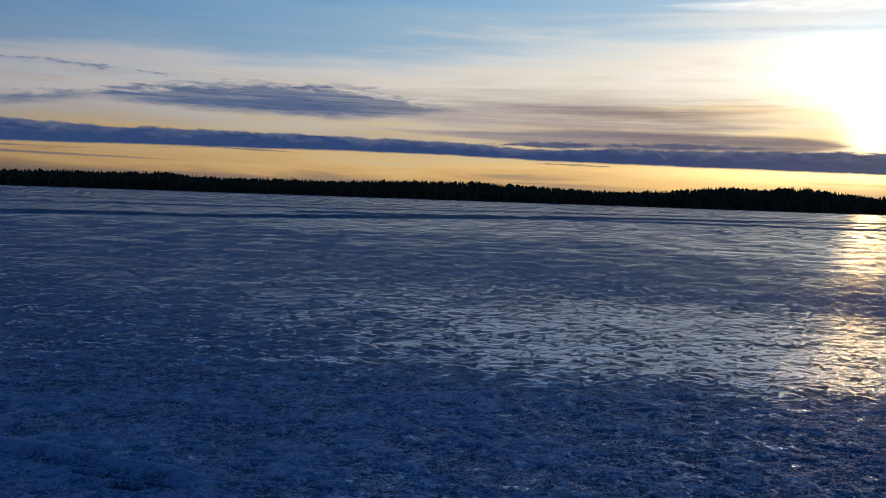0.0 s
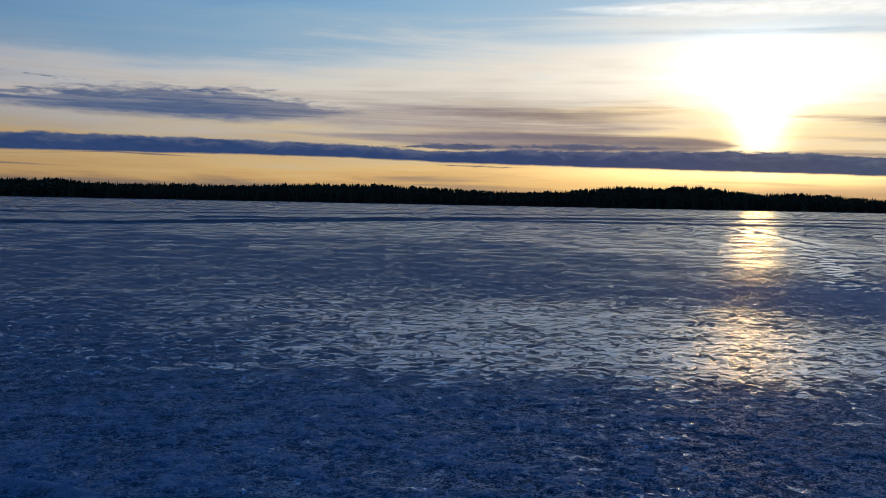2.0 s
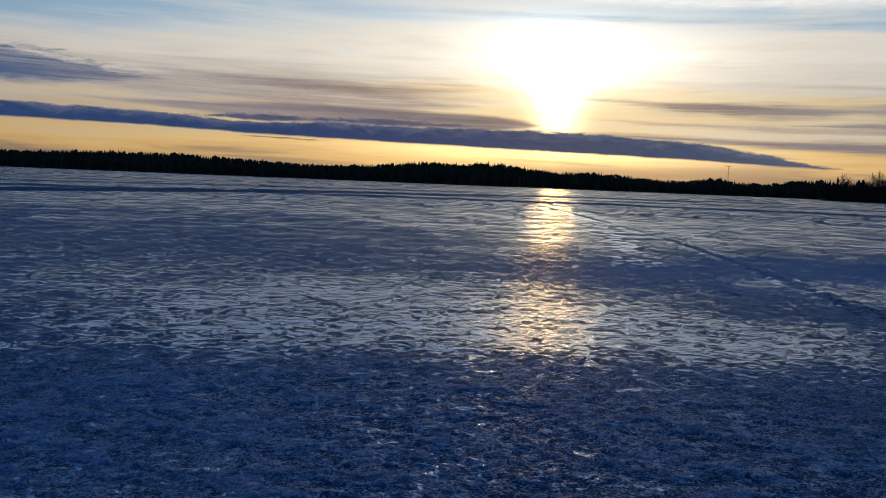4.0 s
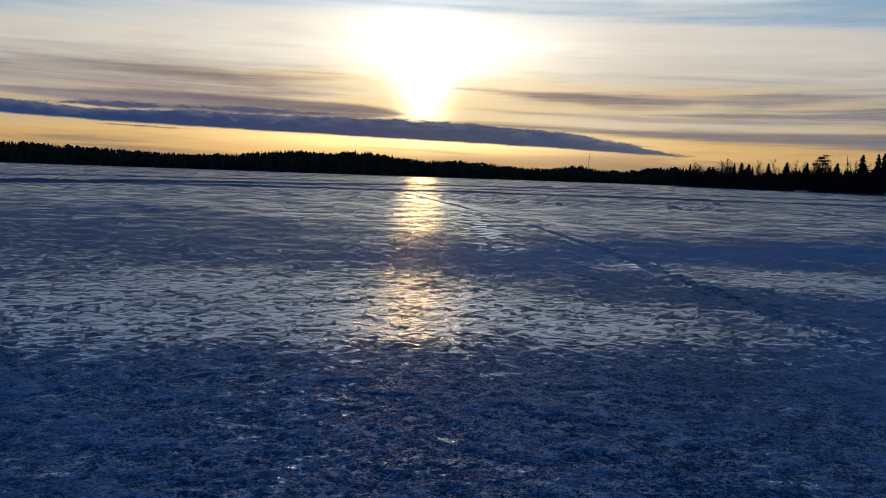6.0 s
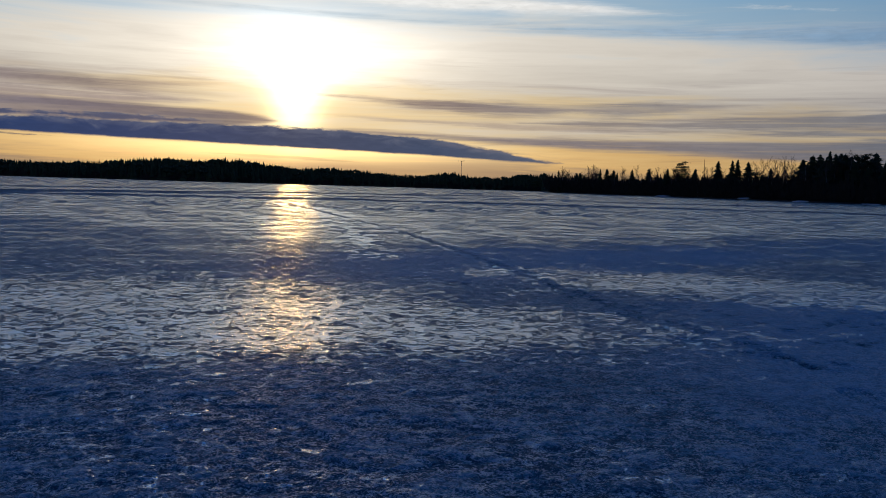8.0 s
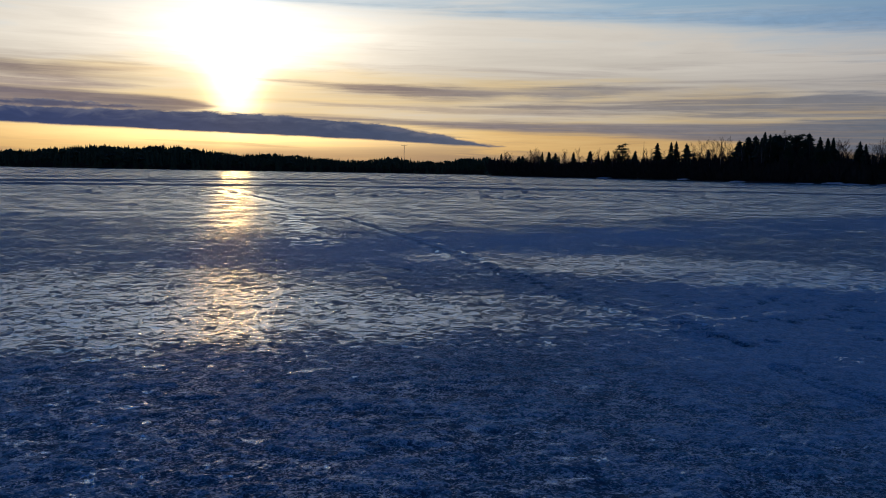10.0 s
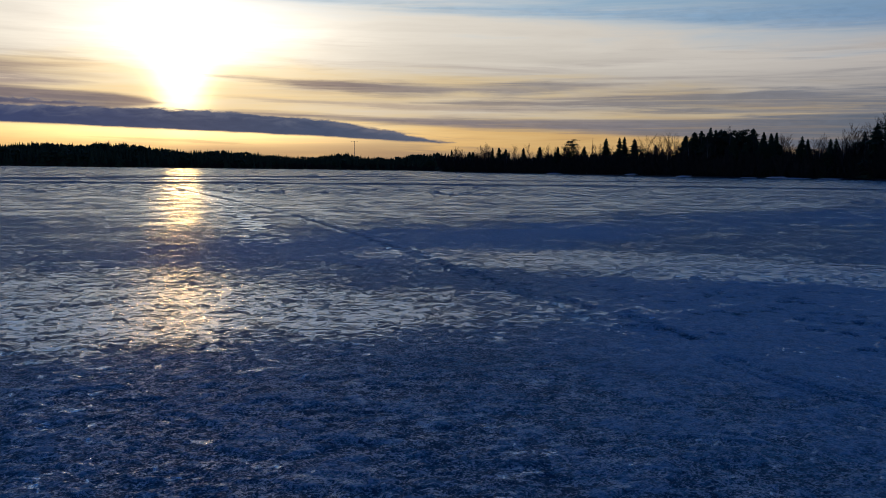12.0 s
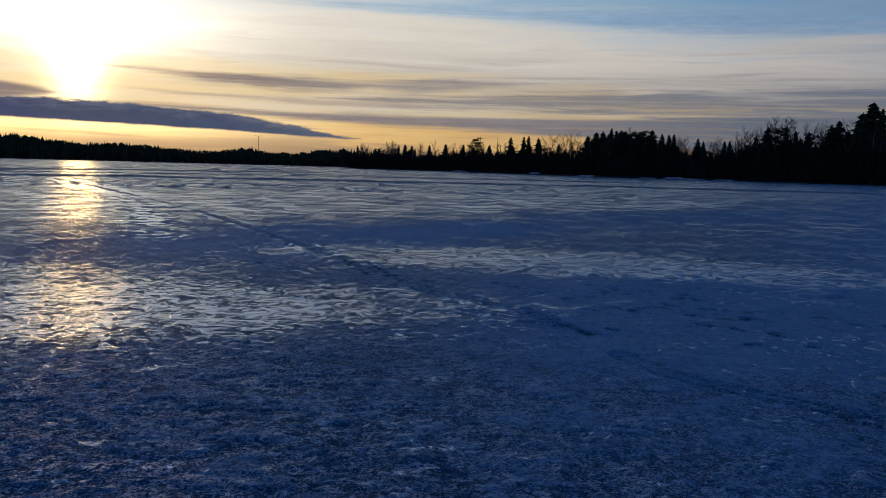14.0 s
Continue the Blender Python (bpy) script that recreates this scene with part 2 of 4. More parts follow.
# the long dark bank
sky = bank(sky, [(-60, 3.0), (-25.6, 3.05), (-19.7, 3.04), (-13.3, 3.12), (-6.5, 3.15), (0.4, 3.08), (5.7, 2.83), (10.8, 2.90), (17.4, 2.82), (24.0, 2.76), (28.3, 2.64), (33.5, 2.42), (37.0, 2.06), (40.4, 1.66)], [(-60, 0.7), (-25.6, 0.72), (-19.7, 0.57), (-13.3, 0.57), (-6.5, 0.52), (0.4, 0.49), (5.7, 0.40), (10.8, 0.56), (17.4, 0.60), (24.0, 0.68), (28.3, 0.66), (33.5, 0.60), (37.0, 0.40), (40.4, 0.12), (41.6, 0.0)], 0.16, 0.5, [(-25, (0.028, 0.056, 0.145)), (-5, (0.026, 0.054, 0.148)), (8, (0.030, 0.052, 0.138)), (16, (0.048, 0.062, 0.138)), (25, (0.072, 0.08, 0.135)), (33, (0.062, 0.08, 0.14)), (40, (0.10, 0.115, 0.165))], 1.0, 3.6, (0.62, 2.0), 6.0, 0.0, 0.4)
# puffs standing on the bank, and the frayed end
sky = bank(sky, [(-2, 3.7), (3, 3.45), (8, 3.5), (14, 3.55), (20, 3.5), (25, 3.45)], [(1, 0.0), (5, 0.2), (7, 0.32), (10, 0.12), (14, 0.26), (18, 0.14), (22, 0.0)], 0.16, 0.9, [(2, (0.055, 0.075, 0.15)), (14, (0.085, 0.09, 0.15)), (22, (0.16, 0.13, 0.16))], 0.95, 12.7, (0.8, 2.6), 6.0, 0.0, 0.5)
sky = bank(sky, [(33, 2.75), (37, 2.3), (41, 1.95), (44, 1.75)], [(31, 0.0), (35, 0.22), (39, 0.16), (43, 0.0)], 0.3, 0.7, [(33, (0.13, 0.125, 0.17)), (43, (0.24, 0.21, 0.22))], 0.8, 13.9, (0.35, 2.8), 6.0, 0.5)
# thin streaks under it
sky = bank(sky, [(-60, 1.9), (-25.6, 1.85), (-18.8, 1.79), (-13.9, 1.71)], [(-60, 0.12), (-25.6, 0.12), (-18, 0.08), (-13.6, 0.0)], 0.09, 0.1, [(-24, (0.13, 0.115, 0.13)), (-14, (0.2, 0.15, 0.13))], 0.85, 7.3, (0.5, 4.0))
sky = bank(sky, [(-30, 2.2), (-22, 2.2), (-14, 2.62), (-6.3, 2.42)], [(-30, 0.1), (-21, 0.04), (-18, 0.03), (-12, 0.09), (-6.3, 0.0)], 0.08, 0.1, [(-14, (0.10, 0.105, 0.14)), (-6, (0.18, 0.15, 0.15))], 0.85, 7.9, (0.5, 4.0))
sky = bank(sky, [(3, 2.4), (9, 2.28), (12, 2.25)], [(3, 0.0), (6, 0.05), (9, 0.1), (12, 0.0)], 0.1, 0.2, [(4, (0.08, 0.08, 0.12)), (12, (0.12, 0.11, 0.14))], 0.9, 3.9, (0.9, 5.0))
sky = bank(sky, [(20, 1.62), (25, 1.5), (29, 1.35)], [(18.5, 0.0), (22, 0.12), (26, 0.14), (30, 0.0)], 0.1, 0.2, [(20, (0.85, 0.60, 0.26)), (30, (0.6, 0.4, 0.2))], 0.5, 4.9, (0.6, 6.0))
back = w.add("ShaderNodeBackground", {"Color": sky, "Strength": 1.0})
w.tree.links.new(back.outputs[0], w.add("ShaderNodeOutputWorld").inputs[0])

sun = new("sun", bpy.data.lights.new("sun", "SUN"))
sun.data.energy, sun.data.angle, sun.data.color = 0.040, radians(1.6), (1.0, 0.50, 0.13)
sd = Vector((math.sin(radians(SUN_AZ)) * math.cos(radians(SUN_EL)), math.cos(radians(SUN_AZ)) * math.cos(radians(SUN_EL)), math.sin(radians(SUN_EL))))
sun.matrix_world = look(sd * 100, (0, 0, 0))

# ---------------------------------------------------------------- materials


def material(name, build):
    m = bpy.data.materials.new(name)
    m.use_nodes = True
    n = Nodes(m.node_tree)
    shader = n.add("ShaderNodeBsdfPrincipled")
    top = build(n, shader) or shader
    n.tree.links.new(top.outputs[0], n.add("ShaderNodeOutputMaterial").inputs[0])
    return m


def ice_nodes(n, s):
    p = n.add("ShaderNodeTexCoord").outputs["Object"]
    glaze = n.add("ShaderNodeAttribute")
    glaze.attribute_name = "glaze"
    glaze = glaze.outputs["Fac"]
    drift = n.add("ShaderNodeAttribute")
    drift.attribute_name = "drift"
    drift = drift.outputs["Fac"]
    broad = n.noise(p, 0.7, 6.0, 0.68, 0.4)
    flake = n.noise(p, 5.2, 9.0, 0.74, 0.8)
    speck = n.noise(p, 15.0, 6.0, 0.74, 0.8)
    grain = n.noise(p, 58.0, 4.0, 0.72, 0.3)
    patch = n.noise(p, 0.55, 5.0, 0.6)
    crust = n.noise(p, 21.0, 6.0, 0.68, 1.2)
    knob = n.noise(p, 6.5, 5.0, 0.62, 0.8)
    v = n.plus(glaze, n.plus(n.times(n.minus(broad, 0.5), 0.9), n.plus(n.times(n.minus(flake, 0.5), 3.6), n.plus(n.times(n.minus(speck, 0.5), 3.4), n.times(n.minus(grain, 0.5), 2.2)))))
    bare = n.step(v, 0.53, 0.63)
    # small icy facets on the old crust, sky glints painted pale, between darker hollows
    facet = n.plus(n.times(speck, 0.40), n.plus(n.times(grain, 0.45), n.times(flake, 0.25)))
    facet = n.times(n.step(facet, 0.545, 0.60), n.times(n.step(glaze, -0.75, -0.15), n.minus(1.0, n.times(n.math("MAXIMUM", drift, 0.0), 0.8))))
    wet = n.math("MAXIMUM", bare, n.times(facet, 0.45))
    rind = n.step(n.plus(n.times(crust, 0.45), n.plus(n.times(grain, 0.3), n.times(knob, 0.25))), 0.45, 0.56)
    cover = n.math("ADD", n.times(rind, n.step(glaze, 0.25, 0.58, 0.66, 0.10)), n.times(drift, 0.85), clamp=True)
    # the evening sky's blue light is put into the snow colours
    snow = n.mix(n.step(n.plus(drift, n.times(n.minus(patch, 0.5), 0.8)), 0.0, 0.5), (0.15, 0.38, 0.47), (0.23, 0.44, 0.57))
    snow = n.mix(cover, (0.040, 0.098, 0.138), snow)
    ice = n.mix(n.step(patch, 0.3, 0.7), (0.016, 0.036, 0.055), (0.03, 0.058, 0.08))
    glint = n.mix(n.step(patch, 0.3, 0.7), (0.40, 0.50, 0.52), (0.50, 0.55, 0.56))
    n.put(s.inputs["Base Color"], n.mix(bare, n.mix(n.times(facet, 0.68), snow, glint), ice))
    n.put(s.inputs["Roughness"], 0.7)
    n.put(s.inputs["Specular IOR Level"], 0.05)
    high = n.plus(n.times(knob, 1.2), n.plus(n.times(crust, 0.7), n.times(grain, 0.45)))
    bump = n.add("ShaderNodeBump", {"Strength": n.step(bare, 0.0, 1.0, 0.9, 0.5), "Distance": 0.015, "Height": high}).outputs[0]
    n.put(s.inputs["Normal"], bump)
    # wet glaze on the ice: a bluish gloss that grows towards grazing view
    gloss = n.add("ShaderNodeBsdfGlossy", {"Color": (0.61, 0.69, 0.78, 1.0), "Roughness": n.plus(n.step(bare, 0.0, 1.0, 0.44, 0.15), n.times(n.minus(grain, 0.5), 0.2)), "Normal": bump})
    sheen = n.add("ShaderNodeFresnel", {"IOR": 1.33, "Normal": bump}).outputs[0]
    return n.add("ShaderNodeMixShader", {0: n.times(wet, sheen), 1: s.outputs[0], 2: gloss.outputs[0]})


def plain_nodes(dark, light, scale, rough, bump=0.0):
    def build(n, s):
        p = n.add("ShaderNodeTexCoord").outputs["Object"]
        a = n.noise(p, scale, 6.0, 0.62)
        b = n.noise(p, scale * 9.0, 3.0, 0.6)
        n.put(s.inputs["Base Color"], n.mix(n.step(n.plus(n.times(a, 0.7), n.times(b, 0.3)), 0.32, 0.68), dark, light))
        n.put(s.inputs["Roughness"], rough)
        n.put(s.inputs["Specular IOR Level"], 0.2)
        if bump:
            n.put(s.inputs["Normal"], n.add("ShaderNodeBump", {"Strength": 0.5, "Distance": bump, "Height": n.plus(a, b)}).outputs[0])
    return build


M_ICE = material("lake_ice", ice_nodes)
M_SNOW = material("old_snow", plain_nodes((0.50, 0.55, 0.62), (0.66, 0.70, 0.75), 0.8, 0.7, 0.03))
M_LUMP = material("snow_crumbs", plain_nodes((0.55, 0.60, 0.66), (0.72, 0.75, 0.78), 9.0, 0.5, 0.01))
M_FLOOR = material("forest_floor", plain_nodes((0.030, 0.028, 0.022), (0.065, 0.058, 0.045), 0.12, 0.95, 0.1))
M_NEEDLE = material("conifer_needles", plain_nodes((0.022, 0.036, 0.018), (0.045, 0.066, 0.030), 0.7, 0.8))
M_PINE = material("pine_needles", plain_nodes((0.030, 0.045, 0.022), (0.055, 0.075, 0.035), 0.9, 0.8))
M_BARK = material("conifer_bark", plain_nodes((0.055, 0.038, 0.028), (0.12, 0.085, 0.06), 2.5, 0.9))
M_BIRCH = material("birch_bark", plain_nodes((0.10, 0.085, 0.075), (0.34, 0.31, 0.28), 1.6, 0.8))
M_TWIG = material("bare_twigs", plain_nodes((0.045, 0.03, 0.028), (0.085, 0.06, 0.05), 1.5, 0.9))
M_BRUSH = material("shore_brush", plain_nodes((0.020, 0.018, 0.014), (0.040, 0.034, 0.026), 0.5, 0.9))
M_STEEL = material("galvanised_steel", plain_nodes((0.25, 0.26, 0.27), (0.38, 0.38, 0.39), 1.2, 0.5))

# ---------------------------------------------------------------- noise in the plane
_rng = np.random.RandomState(7)
_perm = _rng.permutation(4096)
_grad = _rng.uniform(0, 2 * np.pi, 4096)


def perlin(x, y):
    xi, yi = np.floor(x).astype(np.int64), np.floor(y).astype(np.int64)
    fx, fy = x - xi, y - yi
    u, v = fx * fx * fx * (fx * (fx * 6 - 15) + 10), fy * fy * fy * (fy * (fy * 6 - 15) + 10)

    def corner(i, j):
        a = _grad[_perm[(_perm[(xi + i) & 4095] + yi + j) & 4095]]
        return np.cos(a) * (fx - i) + np.sin(a) * (fy - j)

    top, low = corner(0, 1), corner(0, 0)
    low = low + u * (corner(1, 0) - low)
    top = top + u * (corner(1, 1) - top)
    return low + v * (top - low)


def fbm(x, y, size, octaves=3, gain=0.5):
    total, amp, f = 0.0, 1.0, 1.0 / size
    for k in range(octaves):
        total = total + amp * perlin(x * f + 17.3 * k, y * f + 9.1 * k)
        amp, f = amp * gain, f * 2.07
    return total


def smooth(v, lo, hi):
    q = np.clip((v - lo) / (hi - lo), 0, 1)
    return q * q * (3 - 2 * q)


def sheet(name, verts, faces, mat, attribute=None, flat=False):
    me = bpy.data.meshes.new(name)
    me.vertices.add(len(verts))
    me.vertices.foreach_set("co", np.asarray(verts, dtype=np.float32).ravel())
    faces = np.asarray(faces, dtype=np.int32)
    k = faces.shape[1]
    me.loops.add(faces.size)
    me.loops.foreach_set("vertex_index", faces.ravel())
    me.polygons.add(len(faces))
    me.polygons.foreach_set("loop_start", np.arange(0, faces.size, k, dtype=np.int32))
    me.polygons.foreach_set("loop_total", np.full(len(faces), k, dtype=np.int32))
    me.polygons.foreach_set("use_smooth", np.full(len(faces), not flat))
    me.update(calc_edges=True)
    me.validate()
    for key, values in (attribute or {}).items():
        me.attributes.new(key, "FLOAT", "POINT").data.foreach_set("value", np.asarray(values, dtype=np.float32).ravel())
    me.materials.append(mat)
    return me


# ---------------------------------------------------------------- the frozen lake
FINE = 0.13
az_cols = np.concatenate([np.arange(-180, -32, 4.0), np.arange(-32, 79, FINE), np.arange(80, 180, 4.0)])
rows_near = [3.4]
while rows_near[-1] < 190.0:
    rows_near.append(rows_near[-1] + min(rows_near[-1] ** 2 / 1750, 0.008 * rows_near[-1]))
rows_all = np.concatenate([[0.01, 1.2, 2.2, 2.9], rows_near, np.exp(np.linspace(math.log(200.0), math.log(4600.0), 30))])
AA, RR = np.meshgrid(np.radians(az_cols), rows_all, indexing="ij")
X, Y = RR * np.sin(AA), RR * np.cos(AA)
AD = np.degrees(AA)

PATH = [(8.0, 5.2), (8.3, 6.4), (9.0, 8.2), (9.7, 10.0), (11.0, 13.2), (12.5, 16.4), (14.0, 20.0), (16.6, 26.6), (19.4, 34.4), (23.0, 45.0), (28.7, 62.0), (40.0, 96.0)]
RUTS = [
    [(-62, 44), (-24.8, 51.8), (-13.4, 57.5), (0, 74), (22.5, 101), (62, 129), (120, 150)],
    [(-61, 128), (0, 138), (31, 142), (64, 167), (126, 170)],
    [(-12, 79), (10, 84), (41, 82), (58, 74), (83, 61.5), (110, 37)],
    [(10, 98), (40, 104), (78, 104), (140, 86)],
    [(-60, 76), (-22.6, 96), (8, 124), (31, 140), (60, 142), (91, 116), (130, 84)],
    [(-62, 46.5), (-24.8, 54.6), (-13.4, 60.6), (0, 77.5), (22.5, 105), (62, 133), (120, 154)],
    [(-12, 81.5), (10, 86.5), (41, 84.5), (58, 76.5), (83, 64), (111, 39)],
    [(-60, 160), (10, 185), (70, 230), (150, 200)],
]


def along(line, step):
    """Points at even steps along a line, with its direction."""
    out = []
    for (x0, y0), (x1, y1) in zip(line, line[1:]):
        n = max(1, int(math.hypot(x1 - x0, y1 - y0) / step))
        d = Vector((x1 - x0, y1 - y0)).normalized()
        out += [(x0 + (x1 - x0) * k / n, y0 + (y1 - y0) * k / n, d) for k in range(n)]
    return out


def off_line(line):
    best = np.full(X.shape, 1e9)
    for (x0, y0), (x1, y1) in zip(line, line[1:]):
        dx, dy = x1 - x0, y1 - y0
        q = np.clip(((X - x0) * dx + (Y - y0) * dy) / (dx * dx + dy * dy), 0, 1)
        best = np.minimum(best, np.hypot(X - x0 - q * dx, Y - y0 - q * dy))
    return best


def blob(cx, cy, rx, ry, turn=0.0):
    """1 in the middle of an uneven oval, 0 outside."""
    c, s = math.cos(radians(turn)), math.sin(radians(turn))
    u, v = (X - cx) * c + (Y - cy) * s, -(X - cx) * s + (Y - cy) * c
    return smooth(np.hypot(u / rx, v / ry) + WOBBLE, 1.4, 0.6)


WOBBLE = 0.35 * fbm(X, Y, 2.2, 4)
path_off = off_line(PATH)
trodden = smooth(path_off + 0.15 * fbm(X, Y, 0.6, 3), 0.40 + 0.003 * RR, 0.1) * (Y > 4.5)
far_edge = np.interp(AD, [-30, -10, 10, 22, 30, 40, 50, 60, 68, 80], [48, 44, 38, 27, 26, 30, 35, 44, 70, 110])
far_glaze = smooth(RR * (1 + 0.25 * WOBBLE), far_edge * 0.86, far_edge * 1.12) * np.interp(AD, [-30, -12, 5, 60, 72], [0.55, 0.75, 1, 0.9, 0.5])
glaze = 0.24 + 0.37 * blob(4.3, 11.2, 3.1, 3.9) + 0.16 * blob(0.6, 12.5, 3.2, 4.5) + 0.50 * blob(13.7, 9.6, 5.4, 2.2, -62) + 0.34 * far_glaze + 0.06 * blob(9.6, 21.5, 3.2, 6.0, -24) - 0.36 * smooth(RR + 0.8 * WOBBLE, 8.9, 7.9) + 0.50 * blob(7.0, 8.3, 2.8, 1.8, -35)
glaze = glaze - 0.10 * blob(10.5, 6.0, 6.5, 5.0) - 0.26 * blob(9.5, 7.0, 4.2, 4.5) * (1 - blob(13.7, 9.6, 5.4, 2.3, -62)) - 0.22 * blob(-4.5, 8.0, 4.5, 5.0) - 0.27 * blob(13.5, 16.2, 7.5, 3.8, 10) - 0.2 * blob(29, 17.5, 13, 3.2, 5)
glaze = glaze - 0.08 * trodden + 0.30 * fbm(X, Y, 0.75, 4, 0.65) + 0.16 * fbm(X, Y, 9.0, 3)

# wind-drawn streaks farther out
U, V = 0.82 * X - 0.57 * Y, 0.57 * X + 0.82 * Y
glaze = glaze + smooth(RR, 16, 34) * (0.35 * fbm(U / 3.0, V / 1.3, 1.0, 4, 0.7) + 0.55 * fbm(X, Y, 1.6, 5, 0.75))
glaze = glaze + 0.10 * blob(0.3, 6.5, 3.2, 3.0)
calm = blob(10.5, 6.5, 5.5, 6.0)
drift = 0.62 * calm * smooth(AD, 42, 58) + 0.45 * blob(13.5, 16.2, 7.5, 3.8, 10) + 0.3 * blob(29, 17.5, 13, 3.2, 5) + 0.22 * blob(-3.0, 4.6, 2.2, 1.0) + 0.6 * smooth(AD, 60, 75) * smooth(RR, 12, 18)
ridged = 1 - 2 * np.abs(fbm(X, Y, 0.42, 3, 0.55))
flat = np.clip(blob(4.3, 11.2, 3.4, 4.2) + blob(0.6, 12.5, 3.0, 4.5) + blob(13.7, 9.6, 5.4, 2.3, -62), 0, 1)
plates = smooth(fbm(X, Y, 0.55, 4, 0.6), -0.02, 0.10) + 0.6 * smooth(fbm(X + 31, Y, 0.22, 3, 0.6), 0.0, 0.12)
nearby = smooth(RR, 22, 10)
Z = 0.016 * fbm(X, Y, 3.0, 2) + (1 - 0.6 * calm) * (1 - 0.6 * flat) * (0.005 * ridged + nearby * (0.010 * plates + 0.006 * fbm(X, Y, 0.11, 3, 0.65)))
drift = drift + 0.28 * smooth(AD, 22, 2) * smooth(AD, -60, -32) * smooth(RR, 9.5, 6.5) + nearby * (1 - 0.8 * flat) * (1 - 0.7 * calm) * 0.34 * (plates - 0.8)
Z = Z + 0.03 * smooth(RR, 30, 90) * fbm(X, Y, 5.0, 3, 0.55) + 0.02 * smooth(RR, 22, 60) * fbm(X, Y, 1.4, 3, 0.6)

rng = random.Random(11)


def dent(cx, cy, rx, ry, turn, deep, rim=0.35, mark=0.25):
    """Press a print into the snow, with a low rim; a negative depth gives a lump."""
    r0, a0 = math.hypot(cx, cy), math.degrees(math.atan2(cx, cy))
    reach = 2.2 * max(rx, ry)
    i0, i1 = np.searchsorted(az_cols, [a0 - math.degrees(reach / r0), a0 + math.degrees(reach / r0)])
    j0, j1 = np.searchsorted(rows_all, [r0 - reach, r0 + reach])
    if i1 <= i0 or j1 <= j0:
        return
    s = np.s_[i0:i1, j0:j1]
    c, k = math.cos(turn), math.sin(turn)
    u, v = (X[s] - cx) * c + (Y[s] - cy) * k, -(X[s] - cx) * k + (Y[s] - cy) * c
    q = np.hypot(u / rx, v / ry)
    Z[s] += -deep * smooth(q, 1.0, 0.6) + rim * deep * smooth(q, 1.7, 1.15) * smooth(q, 0.85, 1.1)
    glaze[s] -= mark * smooth(q, 1.2, 0.8)
    # darker colour for wet ice in the print and the shade on its walls
    drift[s] -= 0.6 * smooth(q, 1.05, 0.75) * (deep > 0 or mark > 1)


for x, y, d in along(PATH, 0.34):
    for _ in range(2):
        spread = rng.gauss(0, 0.11 + 0.002 * y)
        dent(x - d.y * spread + rng.uniform(-0.2, 0.2), y + d.x * spread, rng.uniform(0.10, 0.15), rng.uniform(0.05, 0.075), math.atan2(d.y, d.x) + rng.gauss(0, 0.3), rng.uniform(0.010, 0.026), 0.6, 0.15 if y < 22 else 0.4)
# the trodden trench with low pushed-up sides
trench = path_off + 0.12 * fbm(X, Y, 0.45, 3)
on_path = (Y > 5.2) * smooth(RR, 100, 60) * smooth(RR, 8, 22) * (0.35 + 0.65 * smooth(fbm(X, Y, 0.7, 3, 0.6), -0.2, 0.15))
Z = Z + on_path * (0.016 * smooth(np.abs(trench - 0.22), 0.10, 0.02) - 0.016 * smooth(trench, 0.12, 0.03))
# trench darker and rims lighter in colour, for the shadow line along the trail
drift = drift + on_path * (0.3 * smooth(np.abs(trench - 0.22), 0.11, 0.04) - 0.3 * smooth(trench, 0.12, 0.04))
glaze = glaze + on_path * (0.45 * smooth(np.abs(trench - 0.26), 0.12, 0.04) - 0.25 * smooth(trench, 0.14, 0.05))
fan = off_line([(20.5, 39.0), (17.1, 32.0), (12.9, 22.9), (10.3, 17.7)])
fan_on = smooth(fan + 0.5 * fbm(X, Y, 0.9, 3), 0.75, 0.2)
fan_lump = fbm(X, Y, 0.5, 3, 0.7)
Z = Z + fan_on * 0.03 * np.clip(fan_lump, -0.2, 1)
glaze = glaze + fan_on * (0.12 + 3.2 * fan_lump)
for line, wide in (([(8.6, 6.7), (8.3, 6.0), (7.7, 5.0)], 0.1), ([(8.9, 12.6), (10.2, 11.2), (12.0, 8.9), (13.3, 7.9), (14.0, 6.6)], 0.25), ([(9.8, 5.2), (9.0, 3.8), (8.9, 3.0)], 0.3), ([(11.5, 7.4), (10.6, 6.0), (10.0, 4.2)], 0.5), ([(12.0, 8.6), (14.5, 6.5), (16.5, 4.4)], 0.5), ([(9.6, 9.0), (11.4, 7.0), (13.4, 4.6)], 0.7), ([(8.9, 6.8), (10.4, 4.8), (11.6, 3.4)], 0.6)):
    for x, y, d in along(line, 0.27):
        spread = rng.gauss(0, wide)
        dent(x - d.y * spread, y + d.x * spread, rng.uniform(0.09, 0.19), rng.uniform(0.05, 0.10), math.atan2(d.y, d.x) + rng.gauss(0, 0.5), rng.uniform(0.012, 0.030))
# worn bright ice along the far end of the trail, with its dark middle
far_trail = smooth(RR, 40, 52) * smooth(RR, 84, 72) * smooth(fbm(X, Y, 4.0, 3, 0.6), -0.35, 0.1)
glaze = glaze + far_trail * (0.7 * smooth(path_off + 0.3 * fbm(X, Y, 1.2, 3), 1.5, 0.7) - 1.0 * smooth(path_off + 0.3 * fbm(X, Y, 0.8, 3), 0.36, 0.15))
